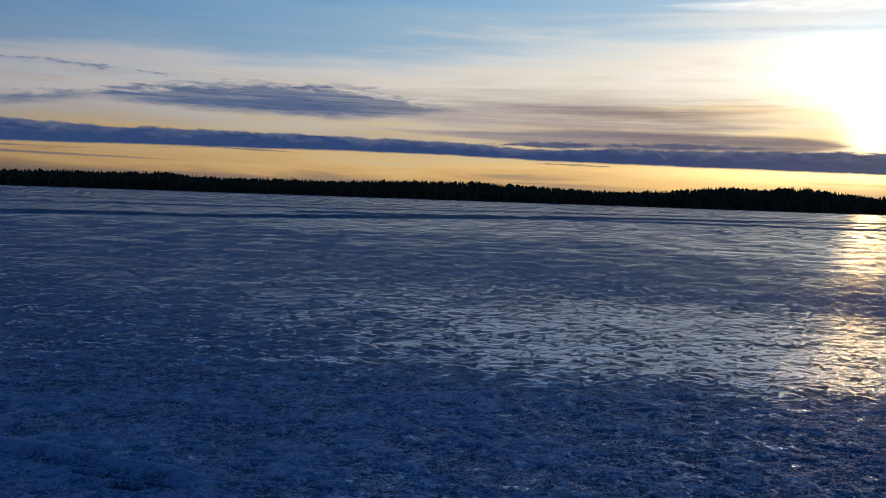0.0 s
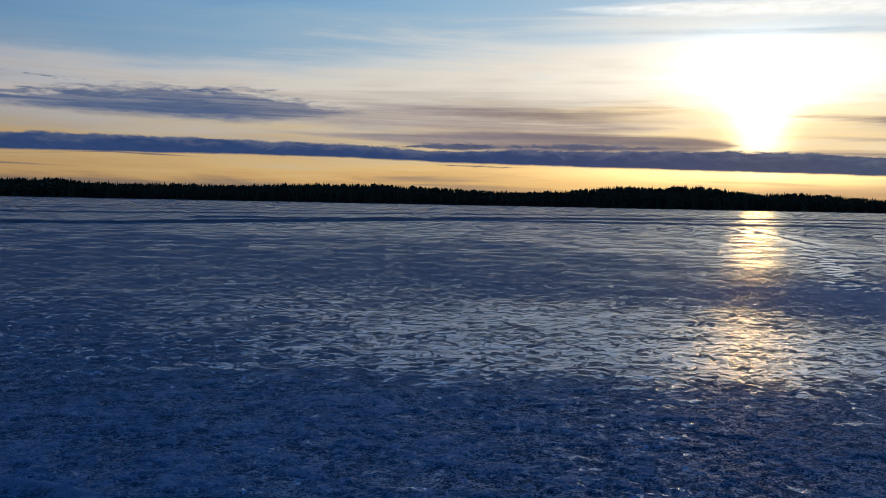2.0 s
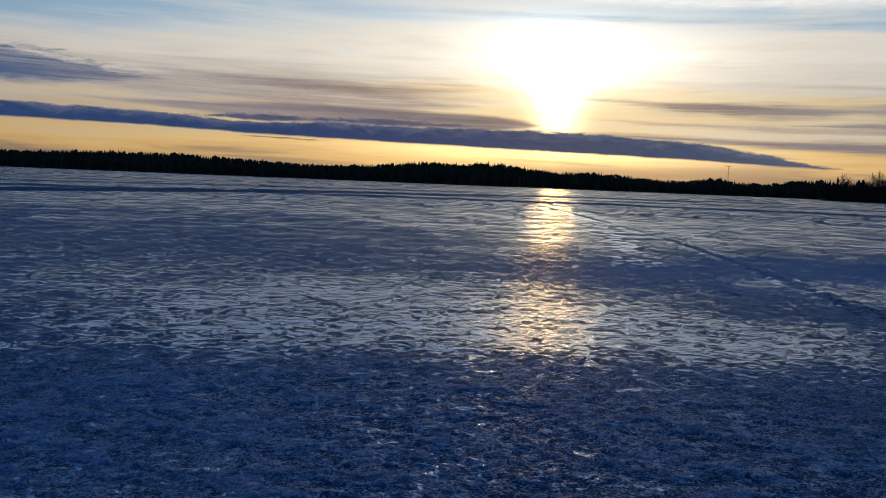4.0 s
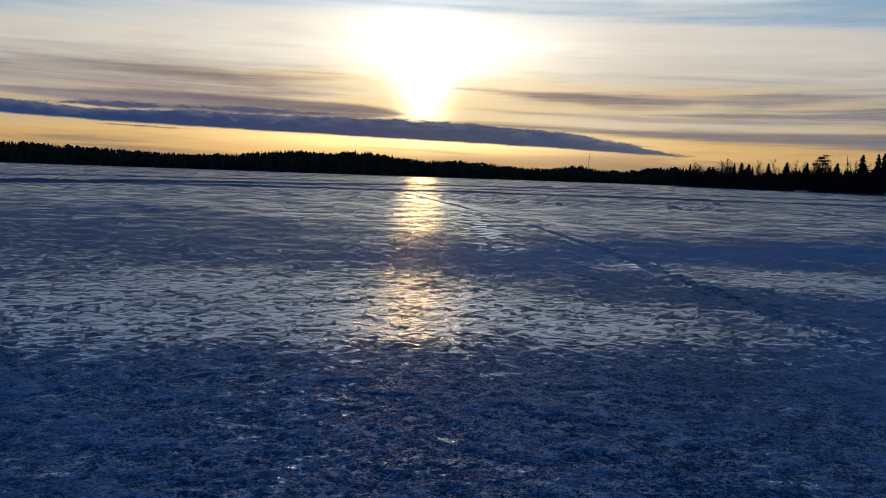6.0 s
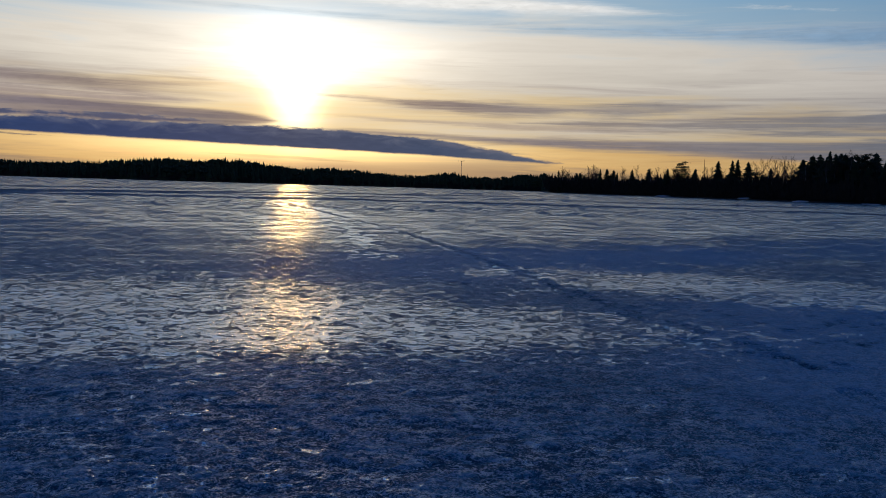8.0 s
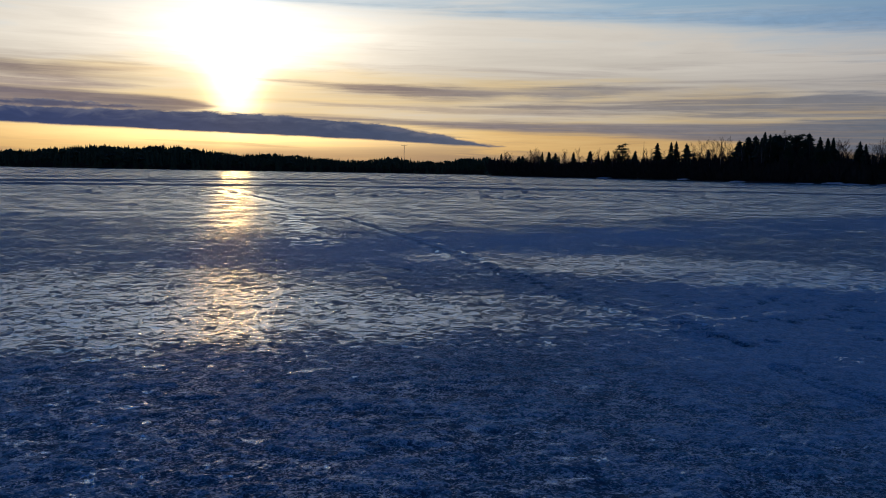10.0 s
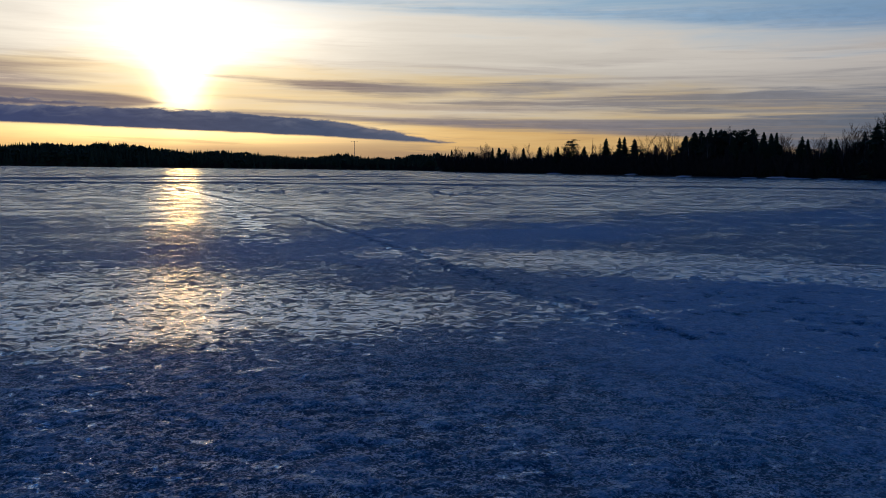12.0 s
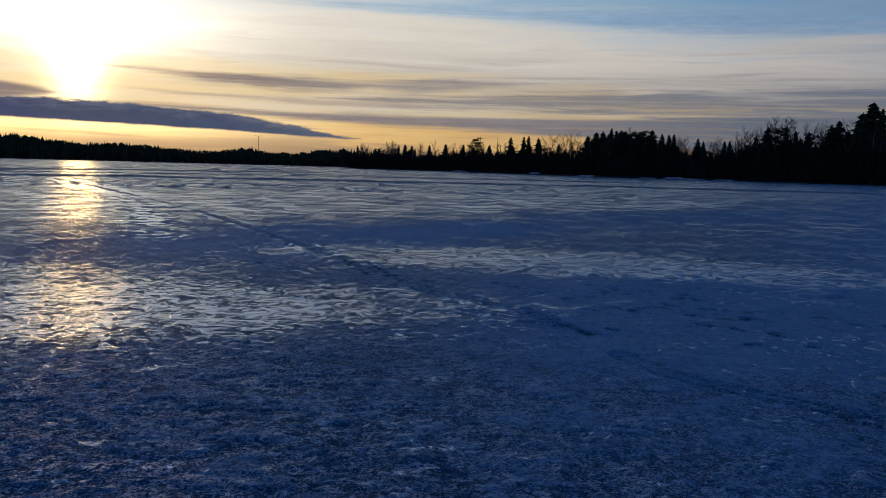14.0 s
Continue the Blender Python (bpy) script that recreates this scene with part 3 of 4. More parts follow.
# loose prints over the trampled stretch far out
for _ in range(7000):
    a, r = radians(rng.gauss(31, 19)), rng.uniform(58, 116)
    dent(r * math.sin(a), r * math.cos(a), rng.uniform(0.12, 0.26), rng.uniform(0.1, 0.18), rng.uniform(0, 3), rng.choice((-1, 1)) * rng.uniform(0.02, 0.07), 0.0, 1.4)
# vehicle ruts: two low banks with a trough between
for line in RUTS:
    o = off_line(line) + 0.12 * fbm(X, Y, 1.5, 2)
    worn = 0.45 + 0.55 * smooth(fbm(X, Y, 6.0, 3, 0.6), -0.3, 0.2)
    Z = Z + worn * (0.13 * smooth(np.abs(o - 0.6), 0.55, 0.1) - 0.05 * smooth(o, 0.35, 0.0))
    # banks coloured dark: the shade on their backlit near faces
    glaze = glaze - 1.8 * worn * smooth(o, 1.5, 0.9)
    drift = drift - 0.8 * worn * smooth(o, 1.5, 0.9)
# a sledge track pressed into the snow
sled = np.abs(off_line([(7.3, 4.4), (6.95, 3.75), (6.83, 3.1), (6.8, 2.5), (6.6, 1.6)]) - 0.09) + 0.03 * fbm(X, Y, 0.4, 2)
Z = Z - 0.022 * smooth(sled, 0.07, 0.01)
drift = drift - 0.32 * smooth(sled, 0.06, 0.02)
# a broken crust edge
crust = [(-3.2, 5.75), (-2.65, 5.56), (-2.25, 5.42), (-2.0, 5.33), (-1.62, 5.12), (-1.35, 5.0)]
edge = off_line(crust) + 0.05 * fbm(X, Y, 0.3, 2)
Z = Z + 0.04 * smooth(edge, 0.08, 0.015)
drift = drift + 0.5 * smooth(edge, 0.07, 0.02)
# groove in front of the edge, coloured dark as the ridge's shadow
foot = off_line([(x - 0.03, y - 0.13) for x, y in crust]) + 0.05 * fbm(X, Y, 0.25, 2)
Z = Z - 0.012 * smooth(foot, 0.07, 0.02)
drift = drift - 0.5 * smooth(foot, 0.06, 0.02) * smooth(fbm(X, Y, 0.5, 2), -0.15, 0.1)
for x, y in ((-1.75, 4.95), (-1.5, 4.86), (-1.62, 4.8), (-1.95, 5.02)):
    dent(x, y, 0.12, 0.05, -0.4, 0.035)


Z = Z * smooth(RR, 0.2, 2.0)
glaze = np.where(RR < 24, np.minimum(glaze, 0.65 + 0.25 * fbm(X, Y, 0.5, 3)), glaze)
nc, nr = AA.shape
idx = np.arange(nc * nr).reshape(nc, nr)
nxt = np.roll(idx, -1, axis=0)
quads = np.stack([idx[:, :-1], idx[:, 1:], nxt[:, 1:], nxt[:, :-1]], -1).reshape(-1, 4)
half = np.arange(nc // 2 - 1)
hub = np.stack([idx[half, 0], idx[half + 1, 0], idx[nc - 2 - half, 0], idx[nc - 1 - half, 0]], -1)
quads = np.concatenate([quads, hub])
verts = np.stack([X, Y, Z], -1).reshape(-1, 3)
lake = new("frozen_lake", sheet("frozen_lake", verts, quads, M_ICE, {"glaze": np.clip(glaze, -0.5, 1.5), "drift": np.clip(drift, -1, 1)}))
tagged(lake, "wide frozen lake of bare grey ice with crusted old snow", "lake ice", kind="structure")

# ---------------------------------------------------------------- the land round the lake
SHORE = [(-180, 700), (-120, 800), (-60, 980), (-26, 960), (-10, 900), (10, 840), (20, 830), (30, 900), (37, 960), (40.3, 930), (40.6, 600), (43.4, 520), (47, 470), (52, 390), (56, 335), (60, 335), (64, 330), (67, 302), (70, 290), (72, 278), (80, 250), (100, 300), (140, 500), (180, 700)]
SKYLINE = [(-60, 0.8), (-25.6, 0.80), (-19.7, 0.90), (-16.5, 0.97), (-14.9, 0.83), (-13.2, 0.79), (-9.9, 0.85), (-6.5, 0.82), (-3.0, 0.99), (2.3, 1.06), (4.0, 0.99), (7.5, 0.82), (9.2, 0.77), (11, 0.76), (13.6, 0.88), (15.9, 1.13), (17.5, 1.21), (19.5, 1.12), (19.8, 1.26), (21.6, 1.27), (22.3, 1.18), (23.4, 1.02), (25, 0.89), (26.6, 0.94), (28.3, 0.89), (29.9, 0.74), (31.5, 0.66), (32.7, 0.63), (33.3, 0.77), (34.6, 0.88), (35.6, 0.70), (37.2, 0.62), (38.6, 0.86), (40.3, 0.97), (44, 1.1), (60, 1.2), (180, 1.0)]


def shore_at(a):
    return float(np.interp(a, *zip(*SHORE)))


def rise(a, inland):
    """Height of the land that far behind the shore."""
    top = np.interp(a, *zip(*SKYLINE)) * np.pi / 180 * (np.interp(a, *zip(*SHORE)) + 60) + 1.6
    hill = np.clip(top - 14.5, 0.8, 20) * np.where(a > 40.45, 0.35, 1.0)
    return 0.5 * smooth(inland, 0, 5) + hill * smooth(inland, 4, 70)


land_az = np.concatenate([np.arange(-180, -40, 4.0), np.arange(-40, 90, 0.35), np.arange(90, 180, 4.0)])
land_in = np.array([-2, 0, 2, 4, 7, 12, 20, 30, 45, 60, 80, 120, 250, 600, 1500, 3300.0])
LA, LI = np.meshgrid(land_az, land_in, indexing="ij")
LR = np.interp(LA, *zip(*SHORE)) + LI + 2.0 * fbm(LA * 4, LA * 0 + 3.3, 1.0, 3)
LZ = np.where(LI < 0, -0.3, rise(LA, LI) + np.clip(LI, 0, 12) / 12 * 0.5 * fbm(LA * 3, LI * 0.1, 1.0, 3))
lidx = np.arange(LA.size).reshape(LA.shape)
lnext = np.roll(lidx, -1, axis=0)
land = new("shore_land", sheet("shore_land", np.stack([LR * np.sin(np.radians(LA)), LR * np.cos(np.radians(LA)), LZ], -1).reshape(-1, 3), np.stack([lidx[:, :-1], lidx[:, 1:], lnext[:, 1:], lnext[:, :-1]], -1).reshape(-1, 4), M_FLOOR))
tagged(land, "low dark wooded shore round the lake", "shore", kind="structure")

# ---------------------------------------------------------------- trees


def part(name, me, parent, label=""):
    ob = new(name, me)
    ob.parent = parent
    return tagged(ob, label)


class Build:
    """Collects triangles for one mesh."""

    def __init__(self):
        self.v, self.f = [], []

    def tube(self, a, b, ra, rb, sides=5):
        a, b = Vector(a), Vector(b)
        z = (b - a).normalized()
        x = z.orthogonal().normalized()
        y = z.cross(x)
        n = len(self.v)
        for c, r in ((a, ra), (b, rb)):
            self.v += [c + (x * math.cos(k * 2 * math.pi / sides) + y * math.sin(k * 2 * math.pi / sides)) * r for k in range(sides)]
        for k in range(sides):
            m = (k + 1) % sides
            self.f += [(n + k, n + m, n + sides + m), (n + k, n + sides + m, n + sides + k)]

    def blade(self, a, b, wide, tip=0.15, up=(0, 0, 1)):
        """A tapering spray of needles from a to b, folded along its middle."""
        a, b = Vector(a), Vector(b)
        s = (b - a).cross(Vector(up)).normalized() * wide
        m = a.lerp(b, 0.45)
        drop = Vector((0, 0, -0.35 * wide))
        n = len(self.v)
        self.v += [a, m + s + drop, b, m - s + drop, m + Vector((0, 0, 0.2 * wide))]
        self.f += [(n, n + 1, n + 4), (n + 1, n + 2, n + 4), (n + 2, n + 3, n + 4), (n + 3, n, n + 4)]

    def mesh(self, name, mat, flat=True):
        return sheet(name, [tuple(p) for p in self.v], self.f, mat, flat=flat)


def spruce_meshes(seed, full):
    """A spruce one metre high: trunk and crown."""
    q = random.Random(seed)
    t, c = Build(), Build()
    t.tube((0, 0, 0), (0, 0, 0.5), 0.013, 0.009, 6)
    t.tube((0, 0, 0.5), (0, 0, 0.97), 0.009, 0.002, 6)
    h = 0.07
    while h < 0.985:
        reach = full * (1 - h) ** 0.58 * q.uniform(0.65, 1.2) * min(1.0, 0.55 + 2.2 * h) + 0.006
        count = 6 + int(7 * (1 - h))
        turn = q.uniform(0, 6.3)
        for k in range(count):
            a = turn + k * 2 * math.pi / count + q.uniform(-0.3, 0.3)
            r = reach * q.uniform(0.6, 1.2)
            droop = r * q.uniform(0.15, 0.55)
            end = Vector((r * math.cos(a), r * math.sin(a), h - droop))
            c.blade((0, 0, h + 0.012), end, 0.30 * r + 0.006)
            for side in (-1, 1):
                b = a + side * q.uniform(0.3, 0.6)
                c.blade(end * 0.35 + Vector((0, 0, 0.65 * h)), (0.85 * r * math.cos(b), 0.85 * r * math.sin(b), h - 0.9 * droop - 0.008), 0.14 * r + 0.004)
        h += q.uniform(0.026, 0.042) * (1.25 - 0.6 * h)
    c.blade((0, 0, 0.94), (0.002, 0, 1.0), 0.006, up=(1, 0, 0))
    c.blade((0, 0, 0.94), (0.002, 0, 1.0), 0.006, up=(0, 1, 0))
    return t.mesh("trunk", M_BARK), c.mesh("crown", M_NEEDLE)


def pine_meshes(seed, wide):
    q = random.Random(seed)
    t, c = Build(), Build()
    bend = q.uniform(-0.02, 0.02)
    t.tube((0, 0, 0), (bend, 0, 0.55), 0.016, 0.011, 6)
    t.tube((bend, 0, 0.55), (0, 0, 0.95), 0.011, 0.004, 6)
    for k in range(24):
        h = 0.40 + 0.57 * k / 24 + q.uniform(-0.02, 0.02)
        a = q.uniform(0, 6.3)
        r = wide * q.uniform(0.45, 1.0) * (1.15 - 0.75 * abs(h - 0.72) / 0.3 * 0.6)
        end = Vector((r * math.cos(a), r * math.sin(a), h + q.uniform(-0.01, 0.04)))
        t.tube((bend * (1 - h), 0, h - 0.02), end, 0.006, 0.002, 4)
        for _ in range(48):
            m = end * q.uniform(0.5, 1.08) + Vector((q.gauss(0, 0.035), q.gauss(0, 0.035), q.gauss(0, 0.011) + 0.5 * (h - end.z)))
            m.z = end.z + q.gauss(0, 0.013)
            d = Vector((q.gauss(0, 1), q.gauss(0, 1), q.gauss(0.3, 0.5))).normalized() * q.uniform(0.02, 0.035)
            c.blade(m - d * 0.5, m + d, q.uniform(0.010, 0.018))
    return t.mesh("trunk", M_BARK), c.mesh("crown", M_PINE)


def birch_meshes(seed, wide):
    """A bare birch one metre high: trunk, and a crown of limbs and twigs."""
    q = random.Random(seed)
    t, c = Build(), Build()
    stem = [Vector((0, 0, 0))]
    for k in range(1, 7):
        stem.append(Vector((q.uniform(-0.012, 0.012) * k / 3, q.uniform(-0.012, 0.012) * k / 3, k / 6)))
    for k in range(6):
        t.tube(stem[k], stem[k + 1], 0.011 * (1 - k / 6.3), 0.011 * (1 - (k + 1) / 6.3), 5)

    def grow(a, d, length, r, level):
        d = d.normalized()
        b = a + d * length * 0.5
        e = b + (d + Vector((q.uniform(-0.2, 0.2), q.uniform(-0.2, 0.2), q.uniform(0.0, 0.35)))).normalized() * length * 0.5
        if level == 0:
            c.tube(a, e, r, r * 0.45, 3)
            return
        c.tube(a, b, r, r * 0.75, 3)
        c.tube(b, e, r * 0.75, r * 0.4, 3)
        for k in range(4):
            s = a.lerp(b, q.uniform(0.4, 1)) if k % 2 else b.lerp(e, q.uniform(0.1, 1))
            side = Vector((q.gauss(0, 1), q.gauss(0, 1), q.gauss(0.5, 0.5))).normalized()
            grow(s, d * 0.9 + side * 0.75, length * q.uniform(0.4, 0.65), r * 0.64, level - 1)

    for k in range(18):
        h = 0.28 + 0.68 * k / 18
        i = min(5, int(h * 6))
        a = stem[i].lerp(stem[i + 1], h * 6 - i)
        turn = q.uniform(0, 6.3)
        grow(a, Vector((math.cos(turn) * wide * 6.5, math.sin(turn) * wide * 6.5, q.uniform(0.6, 1.2))), 0.26 * (1.12 - h) ** 0.6 * q.uniform(0.7, 1.1), 0.0062 * (1.15 - h), 2)
    return t.mesh("trunk", M_BIRCH), c.mesh("crown", M_TWIG)


def snag_meshes(seed):
    q = random.Random(seed)
    t, c = Build(), Build()
    t.tube((0, 0, 0), (0, 0, 0.6), 0.012, 0.008, 6)
    t.tube((0, 0, 0.6), (0.004, 0, 1.0), 0.008, 0.002, 6)
    for k in range(46):
        h = 0.12 + 0.8 * k / 46
        a = q.uniform(0, 6.3)
        r = q.uniform(0.012, 0.05) * (1.2 - h)
        c.blade((0, 0, h), (r * math.cos(a), r * math.sin(a), h - 0.4 * r), 0.012)
    return t.mesh("trunk", M_BARK), c.mesh("crown", M_NEEDLE)


TREES = {
    "s": ("spruce_tree", "dark green spruce with drooping boughs on the snowy shore", [spruce_meshes(3, 0.23), spruce_meshes(4, 0.29), spruce_meshes(5, 0.20), spruce_meshes(6, 0.33)]),
    "p": ("pine_tree", "tall pine with a layered crown above a bare trunk", [pine_meshes(31, 0.16), pine_meshes(32, 0.19)]),
    "b": ("birch_tree", "leafless birch with fine bare twigs by the shore", [birch_meshes(k, 0.07 + 0.03 * (k % 3)) for k in (51, 52, 53, 54)]),
    "g": ("dead_spruce", "thin dying spruce with few short boughs", [snag_meshes(71)]),
}
MODELS = {}
for key, (name, label, variants) in TREES.items():
    MODELS[key] = []
    for trunk, crown in variants:
        thing = new(name)
        part("trunk", trunk, thing, "pale bark" if key == "b" else "")
        part("crown", crown, thing)
        tagged(thing, label, "tree", "trees on the near shore")
        MODELS[key].append(thing)
used = set()


def plant(key, a, r, tall, q, wide=1.0):
    ground = float(rise(np.array(a), np.array(r - shore_at(a)))) - 0.15
    pick = q.randrange(len(MODELS[key]))
    thing = MODELS[key][pick]
    m = pose(r * math.sin(radians(a)), r * math.cos(radians(a)), ground, 0, 0, q.uniform(0, 360))
    if (key, pick) in used:
        thing = copy_thing(thing, m)
    used.add((key, pick))
    thing.matrix_basis = m @ Matrix.Diagonal((tall * wide, tall * wide, tall, 1))
    return thing


# the trees that stand out against the sky: kind, bearing, height of the top in degrees
ROW = """g 41.3 1.49 | b 43.3 1.62 | s 43.6 1.39 | s 44.0 1.43 | s 44.4 1.34 | b 44.9 1.56 | s 45.5 1.40 | b 45.8 1.69 | s 46.5 1.50 | b 47.0 1.62
| s 47.6 1.50 | b 48.0 1.58 | p 48.4 1.97 | b 48.8 1.63 | s 49.2 1.54 | g 49.7 2.11 | s 50.5 2.02 | s 51.3 2.08 | s 51.6 2.12 | s 52.2 2.03
| b 52.6 2.04 | b 53.0 2.19 | b 53.3 2.26 | b 53.7 2.20 | b 53.9 2.31 | b 54.2 2.35 | b 54.5 2.36 | b 54.8 2.05 | s 55.2 2.23 | s 55.7 2.48
| s 56.1 2.53 | s 56.6 2.70 | s 56.9 2.58 | s 57.2 2.61 | s 57.4 2.59 | b 57.7 2.76 | p 58.1 2.63 | p 58.4 2.60 | s 59.0 2.68 | s 59.6 2.42
| s 60.0 2.36 | s 60.3 2.40 | b 60.7 2.27 | b 61.0 2.25 | s 61.7 2.19 | s 62.0 2.03 | b 62.3 2.10 | b 62.8 2.28 | s 63.2 2.05 | s 63.5 2.06
| b 63.9 2.39 | b 64.3 2.89 | b 64.7 2.70 | b 65.2 2.81 | b 65.6 3.23 | b 66.0 3.53 | b 66.5 3.44 | b 66.7 3.34 | b 67.0 3.47 | b 67.7 3.19
| b 68.2 3.10 | b 68.7 3.23 | s 69.0 3.10 | s 69.4 3.36 | b 69.8 3.26 | b 70.1 3.36 | s 70.6 3.80 | s 71.1 4.42 | s 71.6 3.99"""
q = random.Random(21)
tops = []
for entry in ROW.split("|"):
    key, a, e = entry.split()
    a, e = float(a), float(e)
    r = shore_at(a) + q.uniform(14, 34)
    base = float(rise(np.array(a), np.array(r - shore_at(a))))
    plant(key, a, r, r * math.tan(radians(e)) + EYE - base + 0.15, q, q.uniform(1.0, 1.4))
    tops.append((a, e))
# lower trees between and before them
for k in range(300):
    a = 40.8 + 42 * (k + q.uniform(-0.5, 0.5)) / 300
    e = float(np.interp(a, *zip(*tops))) if a < 71.6 else 3.6
    r = shore_at(a) + q.uniform(5, 46)
    base = float(rise(np.array(a), np.array(r - shore_at(a))))
    plant(q.choice("ssbbpbb"), a, r, max(3.0, (r * math.tan(radians(e)) + EYE - base) * q.uniform(0.45, 0.88)), q, q.uniform(0.9, 1.4))
for k in range(70):
    a = q.uniform(55.3, 61.0) if k < 40 else q.uniform(64.0, 83.0)
    e = float(np.interp(a, *zip(*tops))) if a < 71.6 else 3.7
    r = shore_at(a) + q.uniform(8, 40)
    base = float(rise(np.array(a), np.array(r - shore_at(a))))
    plant(q.choice("ssspb"), a, r, (r * math.tan(radians(e)) + EYE - base) * q.uniform(0.72, 0.95), q, q.uniform(0.9, 1.3))
for k in range(46):
    a = q.uniform(41.2, 49.0) if k < 26 else q.uniform(60.5, 66.0)
    e = float(np.interp(a, *zip(*tops)))
    r = shore_at(a) + q.uniform(6, 40)
    base = float(rise(np.array(a), np.array(r - shore_at(a))))
    plant("b", a, r, (r * math.tan(radians(e)) + EYE - base) * q.uniform(0.78, 1.0), q, q.uniform(1.1, 1.6))
for key, pick in [(k, i) for k in MODELS for i in range(len(MODELS[k])) if (k, i) not in used]:
    plant(key, 84 + pick, 300, 12, q)


def brush(name, label, a0, a1, count, low, high, inland, seed, crown_line=()):
    """Dense low growth along a stretch of shore, one mesh."""
    g = np.random.RandomState(seed)
    a = g.uniform(a0, a1, count)
    inl = g.uniform(inland[0], inland[1], count)
    r = np.interp(a, *zip(*SHORE)) + inl
    ground = rise(a, inl)
    tall = g.uniform(low, high, count) * (0.6 + 0.8 * (fbm(a * 3, a * 0 + seed, 1.0, 3) + 0.5))
    if crown_line:
        tall = tall * r * np.tan(np.radians(np.interp(a, *zip(*crown_line))))
    scale = r * 0.0011
    bl = []
    for k in range(7):
        t = g.uniform(0, 2 * np.pi, count)
        lean = g.uniform(0.05, 0.5, count) * tall
        base = np.stack([r * np.sin(np.radians(a)) + g.normal(0, 0.5, count), r * np.cos(np.radians(a)) + g.normal(0, 0.5, count), ground - 0.1], -1)
        tip = base + np.stack([np.cos(t) * lean, np.sin(t) * lean, tall * g.uniform(0.6, 1.0, count)], -1)
        sidev = np.stack([np.cos(np.radians(a)), -np.sin(np.radians(a)), np.zeros(count)], -1) * (scale * g.uniform(0.8, 2.0, count))[:, None]
        mid = base * 0.45 + tip * 0.55
        bl.append(np.stack([base, mid + sidev, tip, mid - sidev], 1))
    v = np.concatenate(bl).reshape(-1, 3)
    f = np.arange(len(v)).reshape(-1, 4)
    ob = new(name, sheet(name, v, f, M_BRUSH, flat=True))
    return tagged(ob, label, "undergrowth", kind="stuff")


brush("shore_brush", "dense dark undergrowth and saplings under the trees", 40.5, 84, 9000, 0.26, 0.60, (4, 45), 5, tops)


def conifer_points(q):
    """Triangles of one far conifer, one metre high."""
    v, f = [], []
    turn = q.uniform(0, 6)
    for k in range(6):
        h0, h1 = 0.06 + 0.14 * k, min(1.0, 0.06 + 0.14 * k + 0.27)
        r = 0.155 * (1 - k / 6.4) * q.uniform(0.8, 1.2)
        n = len(v)
        sides = 7
        for s in range(sides):
            a = turn + k + s * 2 * math.pi / sides
            rr = r * q.uniform(0.7, 1.25)
            v.append((rr * math.cos(a), rr * math.sin(a), h0 - 0.03 * q.random()))
        v.append((0, 0, h1))
        f += [(n + s, n + (s + 1) % sides, n + sides) for s in range(sides)]
    return np.array(v), np.array(f)


def round_points(q):
    """Triangles of one far broad-crowned tree, one metre high: a stem and ragged tufts."""
    v, f = [], []
    for k in range(9):
        a, h = q.uniform(0, 6.3), q.uniform(0.3, 0.86)
        r = 0.17 * math.sin(math.pi * min(1.0, h)) ** 0.7 * q.uniform(0.3, 1.0)
        c = Vector((r * math.cos(a), r * math.sin(a), h))
        n = len(v)
        s = q.uniform(0.07, 0.13)
        v += [tuple(c + Vector((s * q.uniform(0.6, 1.2) * x, s * q.uniform(0.6, 1.2) * y, s * 1.15 * z * q.uniform(0.7, 1.2)))) for x, y, z in ((1, 0, 0), (-0.5, 0.87, 0), (-0.5, -0.87, 0), (0, 0, 1), (0, 0, -1))]
        f += [(n, n + 1, n + 3), (n + 1, n + 2, n + 3), (n + 2, n, n + 3), (n + 1, n, n + 4), (n + 2, n + 1, n + 4), (n, n + 2, n + 4)]
    n = len(v)
    v += [(0.012, 0, 0), (-0.006, 0.01, 0), (-0.006, -0.01, 0), (0, 0, 0.6)]
    f += [(n, n + 1, n + 3), (n + 1, n + 2, n + 3), (n + 2, n, n + 3)]
    return np.array(v), np.array(f)


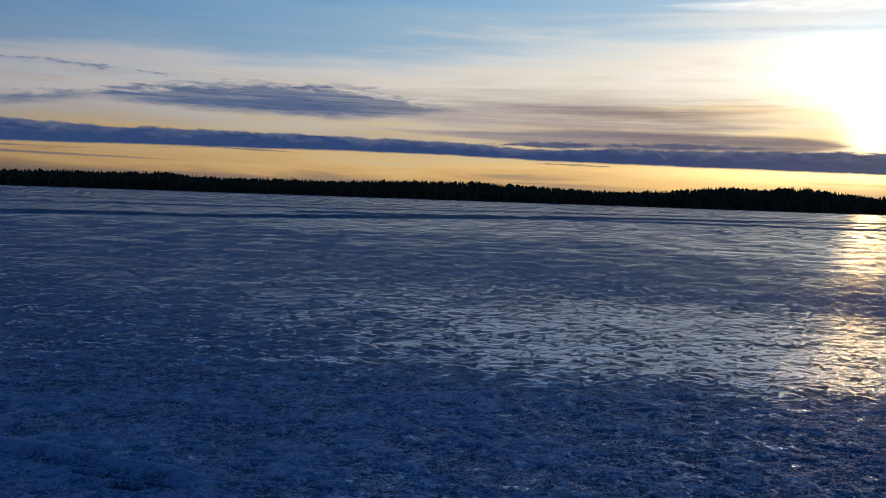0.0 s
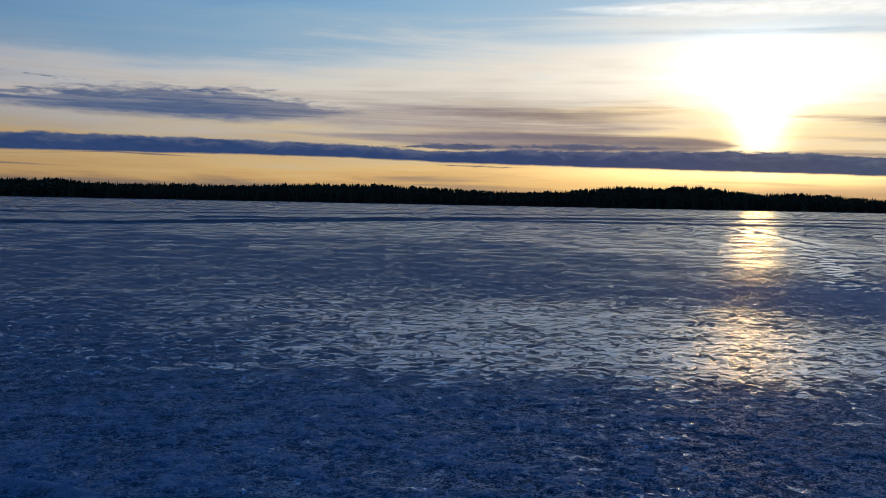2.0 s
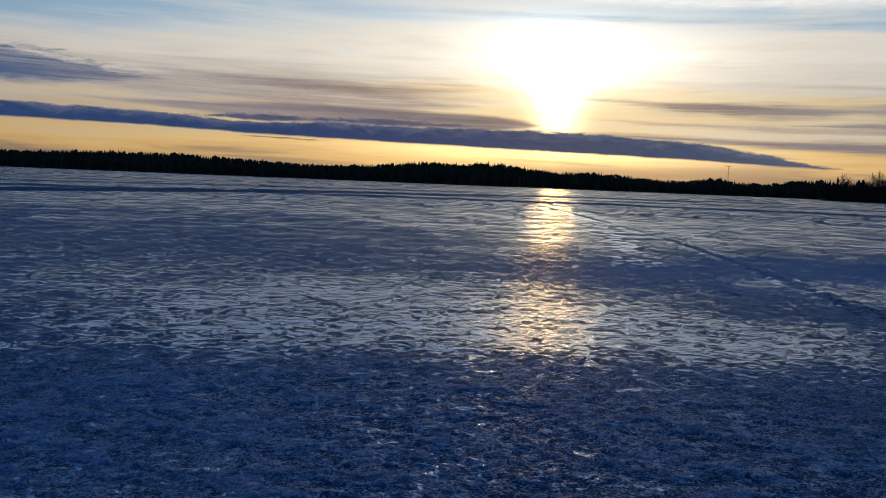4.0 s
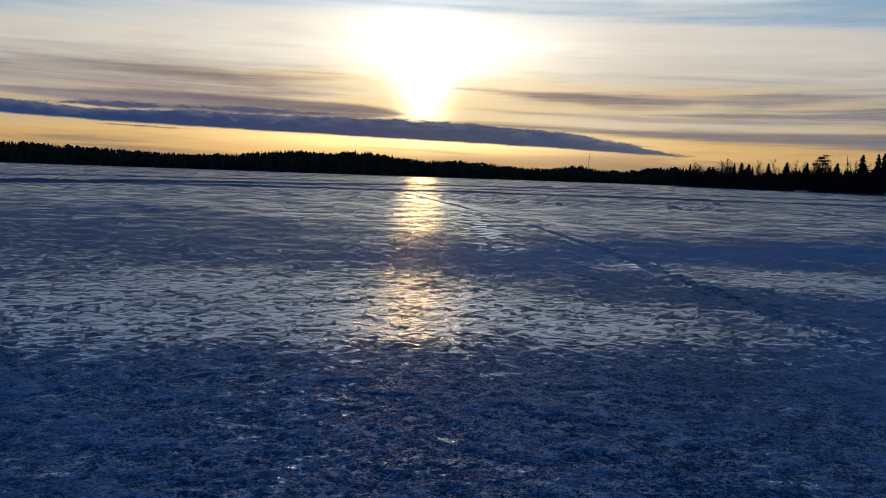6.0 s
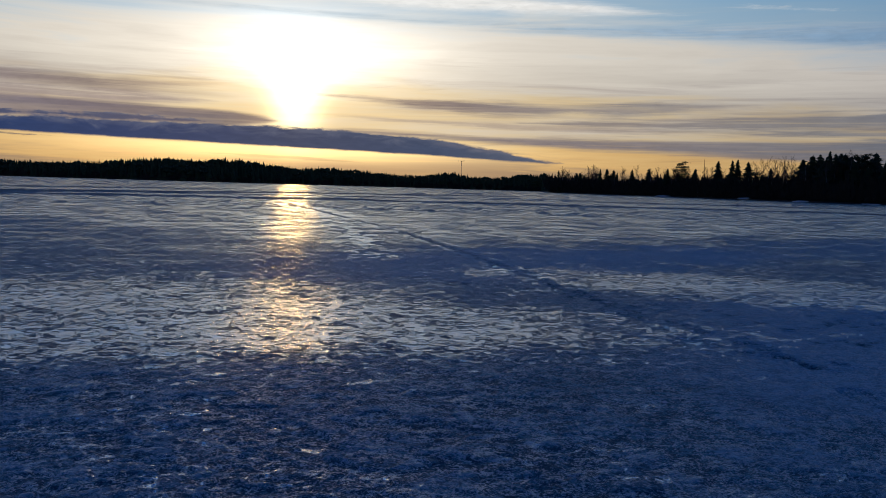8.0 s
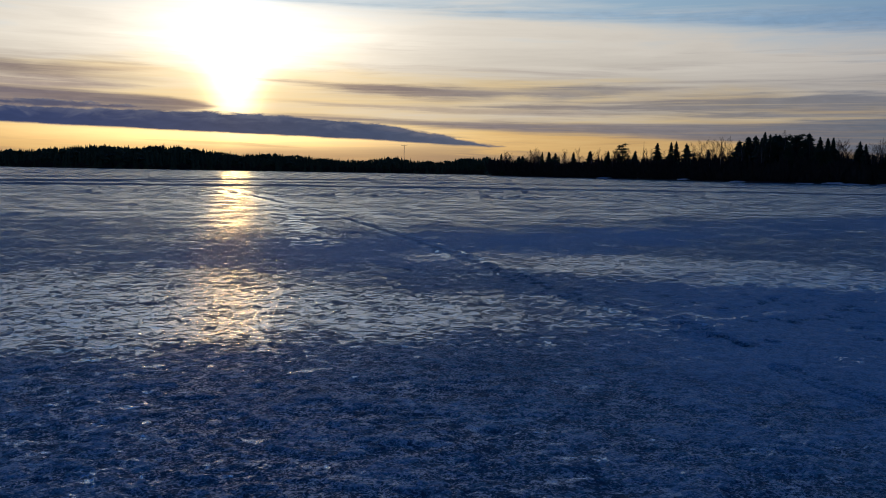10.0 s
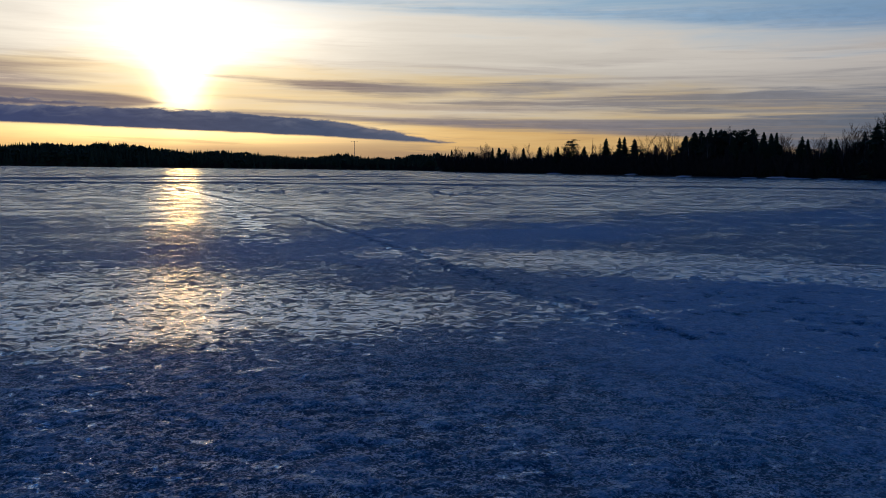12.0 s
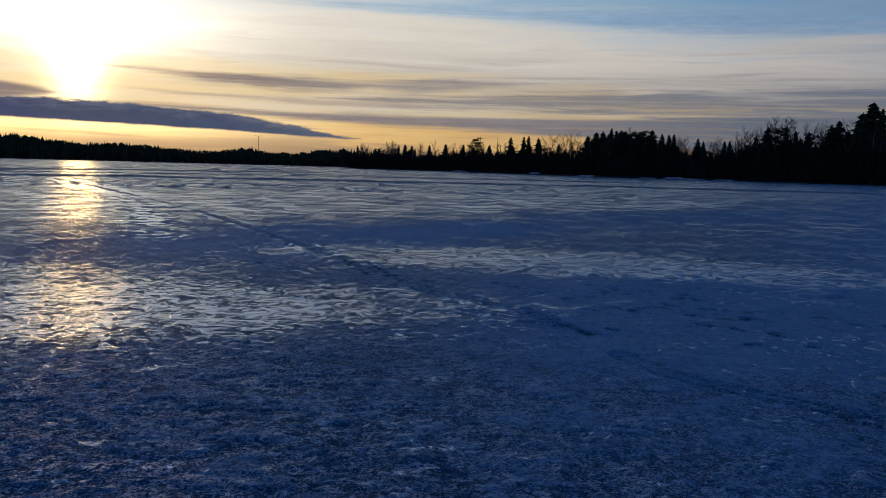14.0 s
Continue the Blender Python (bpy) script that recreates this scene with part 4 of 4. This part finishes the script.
def far_wood(name, label, a0, a1, seed):
    g = np.random.RandomState(seed)
    q = random.Random(seed)
    models = [conifer_points(q) for _ in range(7)] + [round_points(q) for _ in range(4)]
    vs, fs, n = [], [], 0
    for row in range(8):
        a = a0
        while a < a1:
            a += 0.10 + 0.12 * g.rand() if row < 4 else 0.06 + 0.09 * g.rand()
            inl = 5 + 10 * row + g.uniform(-4, 4)
            r = shore_at(a) + inl
            base = float(rise(np.array(a), np.array(inl)))
            top = r * math.tan(radians(float(np.interp(a, *zip(*SKYLINE))) + 0.08)) + EYE
            tall = max(6.0, (top - base)) * (g.uniform(0.86, 1.035) if row > 3 else g.uniform(0.5, 0.85))
            tall *= 1.0 + 0.10 * float(fbm(np.array(a * 2.6), np.array(row * 0.4), 1.0, 3))
            if row > 3 and g.rand() < 0.04:
                tall *= 1.05
            wide = tall * g.uniform(1.0, 1.9)
            broad = float(fbm(np.array(a * 0.9), np.array(4.0), 1.0, 2)) > 0.12
            v, f = models[g.randint(3, 11) if broad else g.randint(8)]
            t = g.uniform(0, 6.3)
            c, s = math.cos(t), math.sin(t)
            vs.append(np.stack([(v[:, 0] * c - v[:, 1] * s) * wide + r * math.sin(radians(a)), (v[:, 0] * s + v[:, 1] * c) * wide + r * math.cos(radians(a)), v[:, 2] * tall + base - 0.2], -1))
            fs.append(f + n)
            n += len(v)
    ob = new(name, sheet(name, np.concatenate(vs), np.concatenate(fs), M_NEEDLE, flat=True))
    return tagged(ob, label, "forest", kind="stuff")


far_wood("far_forest", "dark unbroken conifer forest along the far shore", -34, 40.4, 9)
brush("far_shore_brush", "dark low growth along the far shoreline", -34, 40.5, 3600, 3.0, 6.0, (1, 24), 6)

# ---------------------------------------------------------------- radio mast behind the wood
MA, MR = 35.07, 1080.0
mast = new("radio_mast")
mast.matrix_basis = pose(MR * math.sin(radians(MA)), MR * math.cos(radians(MA)), 3.0, 0, 0, -MA)
tagged(mast, "thin steel lattice mast with a crossbar at its top", "mast")
MT = MR * math.tan(radians(1.66)) + EYE - 3.0
for sx, sy in ((-0.32, -0.3), (0.32, -0.3), (0.0, 0.4)):
    b = Build()
    b.tube((sx, sy, -4.0), (sx, sy, MT - 0.6), 0.09, 0.07, 5)
    part("leg", b.mesh("leg", M_STEEL), mast)
b = Build()
for k in range(int((MT + 3) / 1.4)):
    z = -3 + 1.4 * k
    s = 1 if k % 2 else -1
    b.tube((-0.32 * s, -0.3, z), (0.32 * s, -0.3, z + 1.4), 0.045, 0.045, 4)
    b.tube((0.32 * s, -0.3, z), (0.0, 0.4, z + 1.4), 0.045, 0.045, 4)
    b.tube((0.0, 0.4, z), (-0.32 * s, -0.3, z + 1.4), 0.045, 0.045, 4)
part("bracing", b.mesh("bracing", M_STEEL), mast)
b = Build()
b.tube((-3.6, 0, MT - 0.7), (3.6, 0, MT - 0.5), 0.14, 0.14, 6)
part("crossbar", b.mesh("crossbar", M_STEEL), mast)
for x in (-3.4, 3.4, 0.0):
    b = Build()
    b.tube((x, 0, MT - 0.9), (x, 0, MT + (0.5 if x else 0.2)), 0.12, 0.08, 6)
    part("antenna", b.mesh("antenna", M_STEEL), mast)

# ---------------------------------------------------------------- snow left on the shore, crumbs on the ice


def mound(name, x, y, z, lx, ly, lz, turn, mat, seed, label, category, group):
    bm = bmesh.new()
    bmesh.ops.create_icosphere(bm, subdivisions=3, radius=1.0)
    for v in bm.verts:
        p = v.co.copy()
        k = 1 + 0.45 * noise.noise(p * 1.4 + Vector((seed, 0, 0))) + 0.2 * noise.noise(p * 3.7 + Vector((0, seed, 0)))
        v.co = Vector((p.x * lx * k, p.y * ly * k, max(-0.25, p.z) * lz * k))
    me = bpy.data.meshes.new(name)
    bm.to_mesh(me)
    bm.free()
    for p in me.polygons:
        p.use_smooth = True
    me.materials.append(mat)
    ob = new(name, me)
    ob.matrix_basis = pose(x, y, z, 0, 0, turn)
    return tagged(ob, label, category, group)


for k, (a, inl, lx, lz) in enumerate(((47.5, 2, 4, 0.6), (52.3, 5, 4, 0.6), (55.4, 2, 4, 0.45), (58.9, 1, 4, 0.35), (60.5, 2, 4, 0.6), (61.4, 1, 5, 0.4), (63.4, 1, 5, 0.35), (65.6, 8, 2.2, 0.8))):
    r = shore_at(a) + inl
    ground = float(rise(np.array(a), np.array(inl)))
    mound("snow_drift", r * math.sin(radians(a)), r * math.cos(radians(a)), ground - 0.1, lx, 1.8, lz, -a, M_SNOW, 3.1 * k, "old snow drift lying at the foot of the trees", "snow drift", "snow drifts on the shore")
for k, (x, y, s) in enumerate(((3.24, 5.05, 0.035), (2.75, 4.78, 0.04), (2.86, 4.9, 0.045), (3.82, 4.91, 0.07), (5.53, 4.84, 0.05), (3.05, 5.3, 0.03), (4.4, 5.9, 0.04), (2.3, 5.6, 0.035))):
    mound("snow_lump", x, y, 0.004, s * 0.5, s * 0.4, s * 0.28, 40 * k, M_LUMP, 5.3 * k, "small frozen lump of snow on the ice", "snow lump", "snow lumps on the ice")
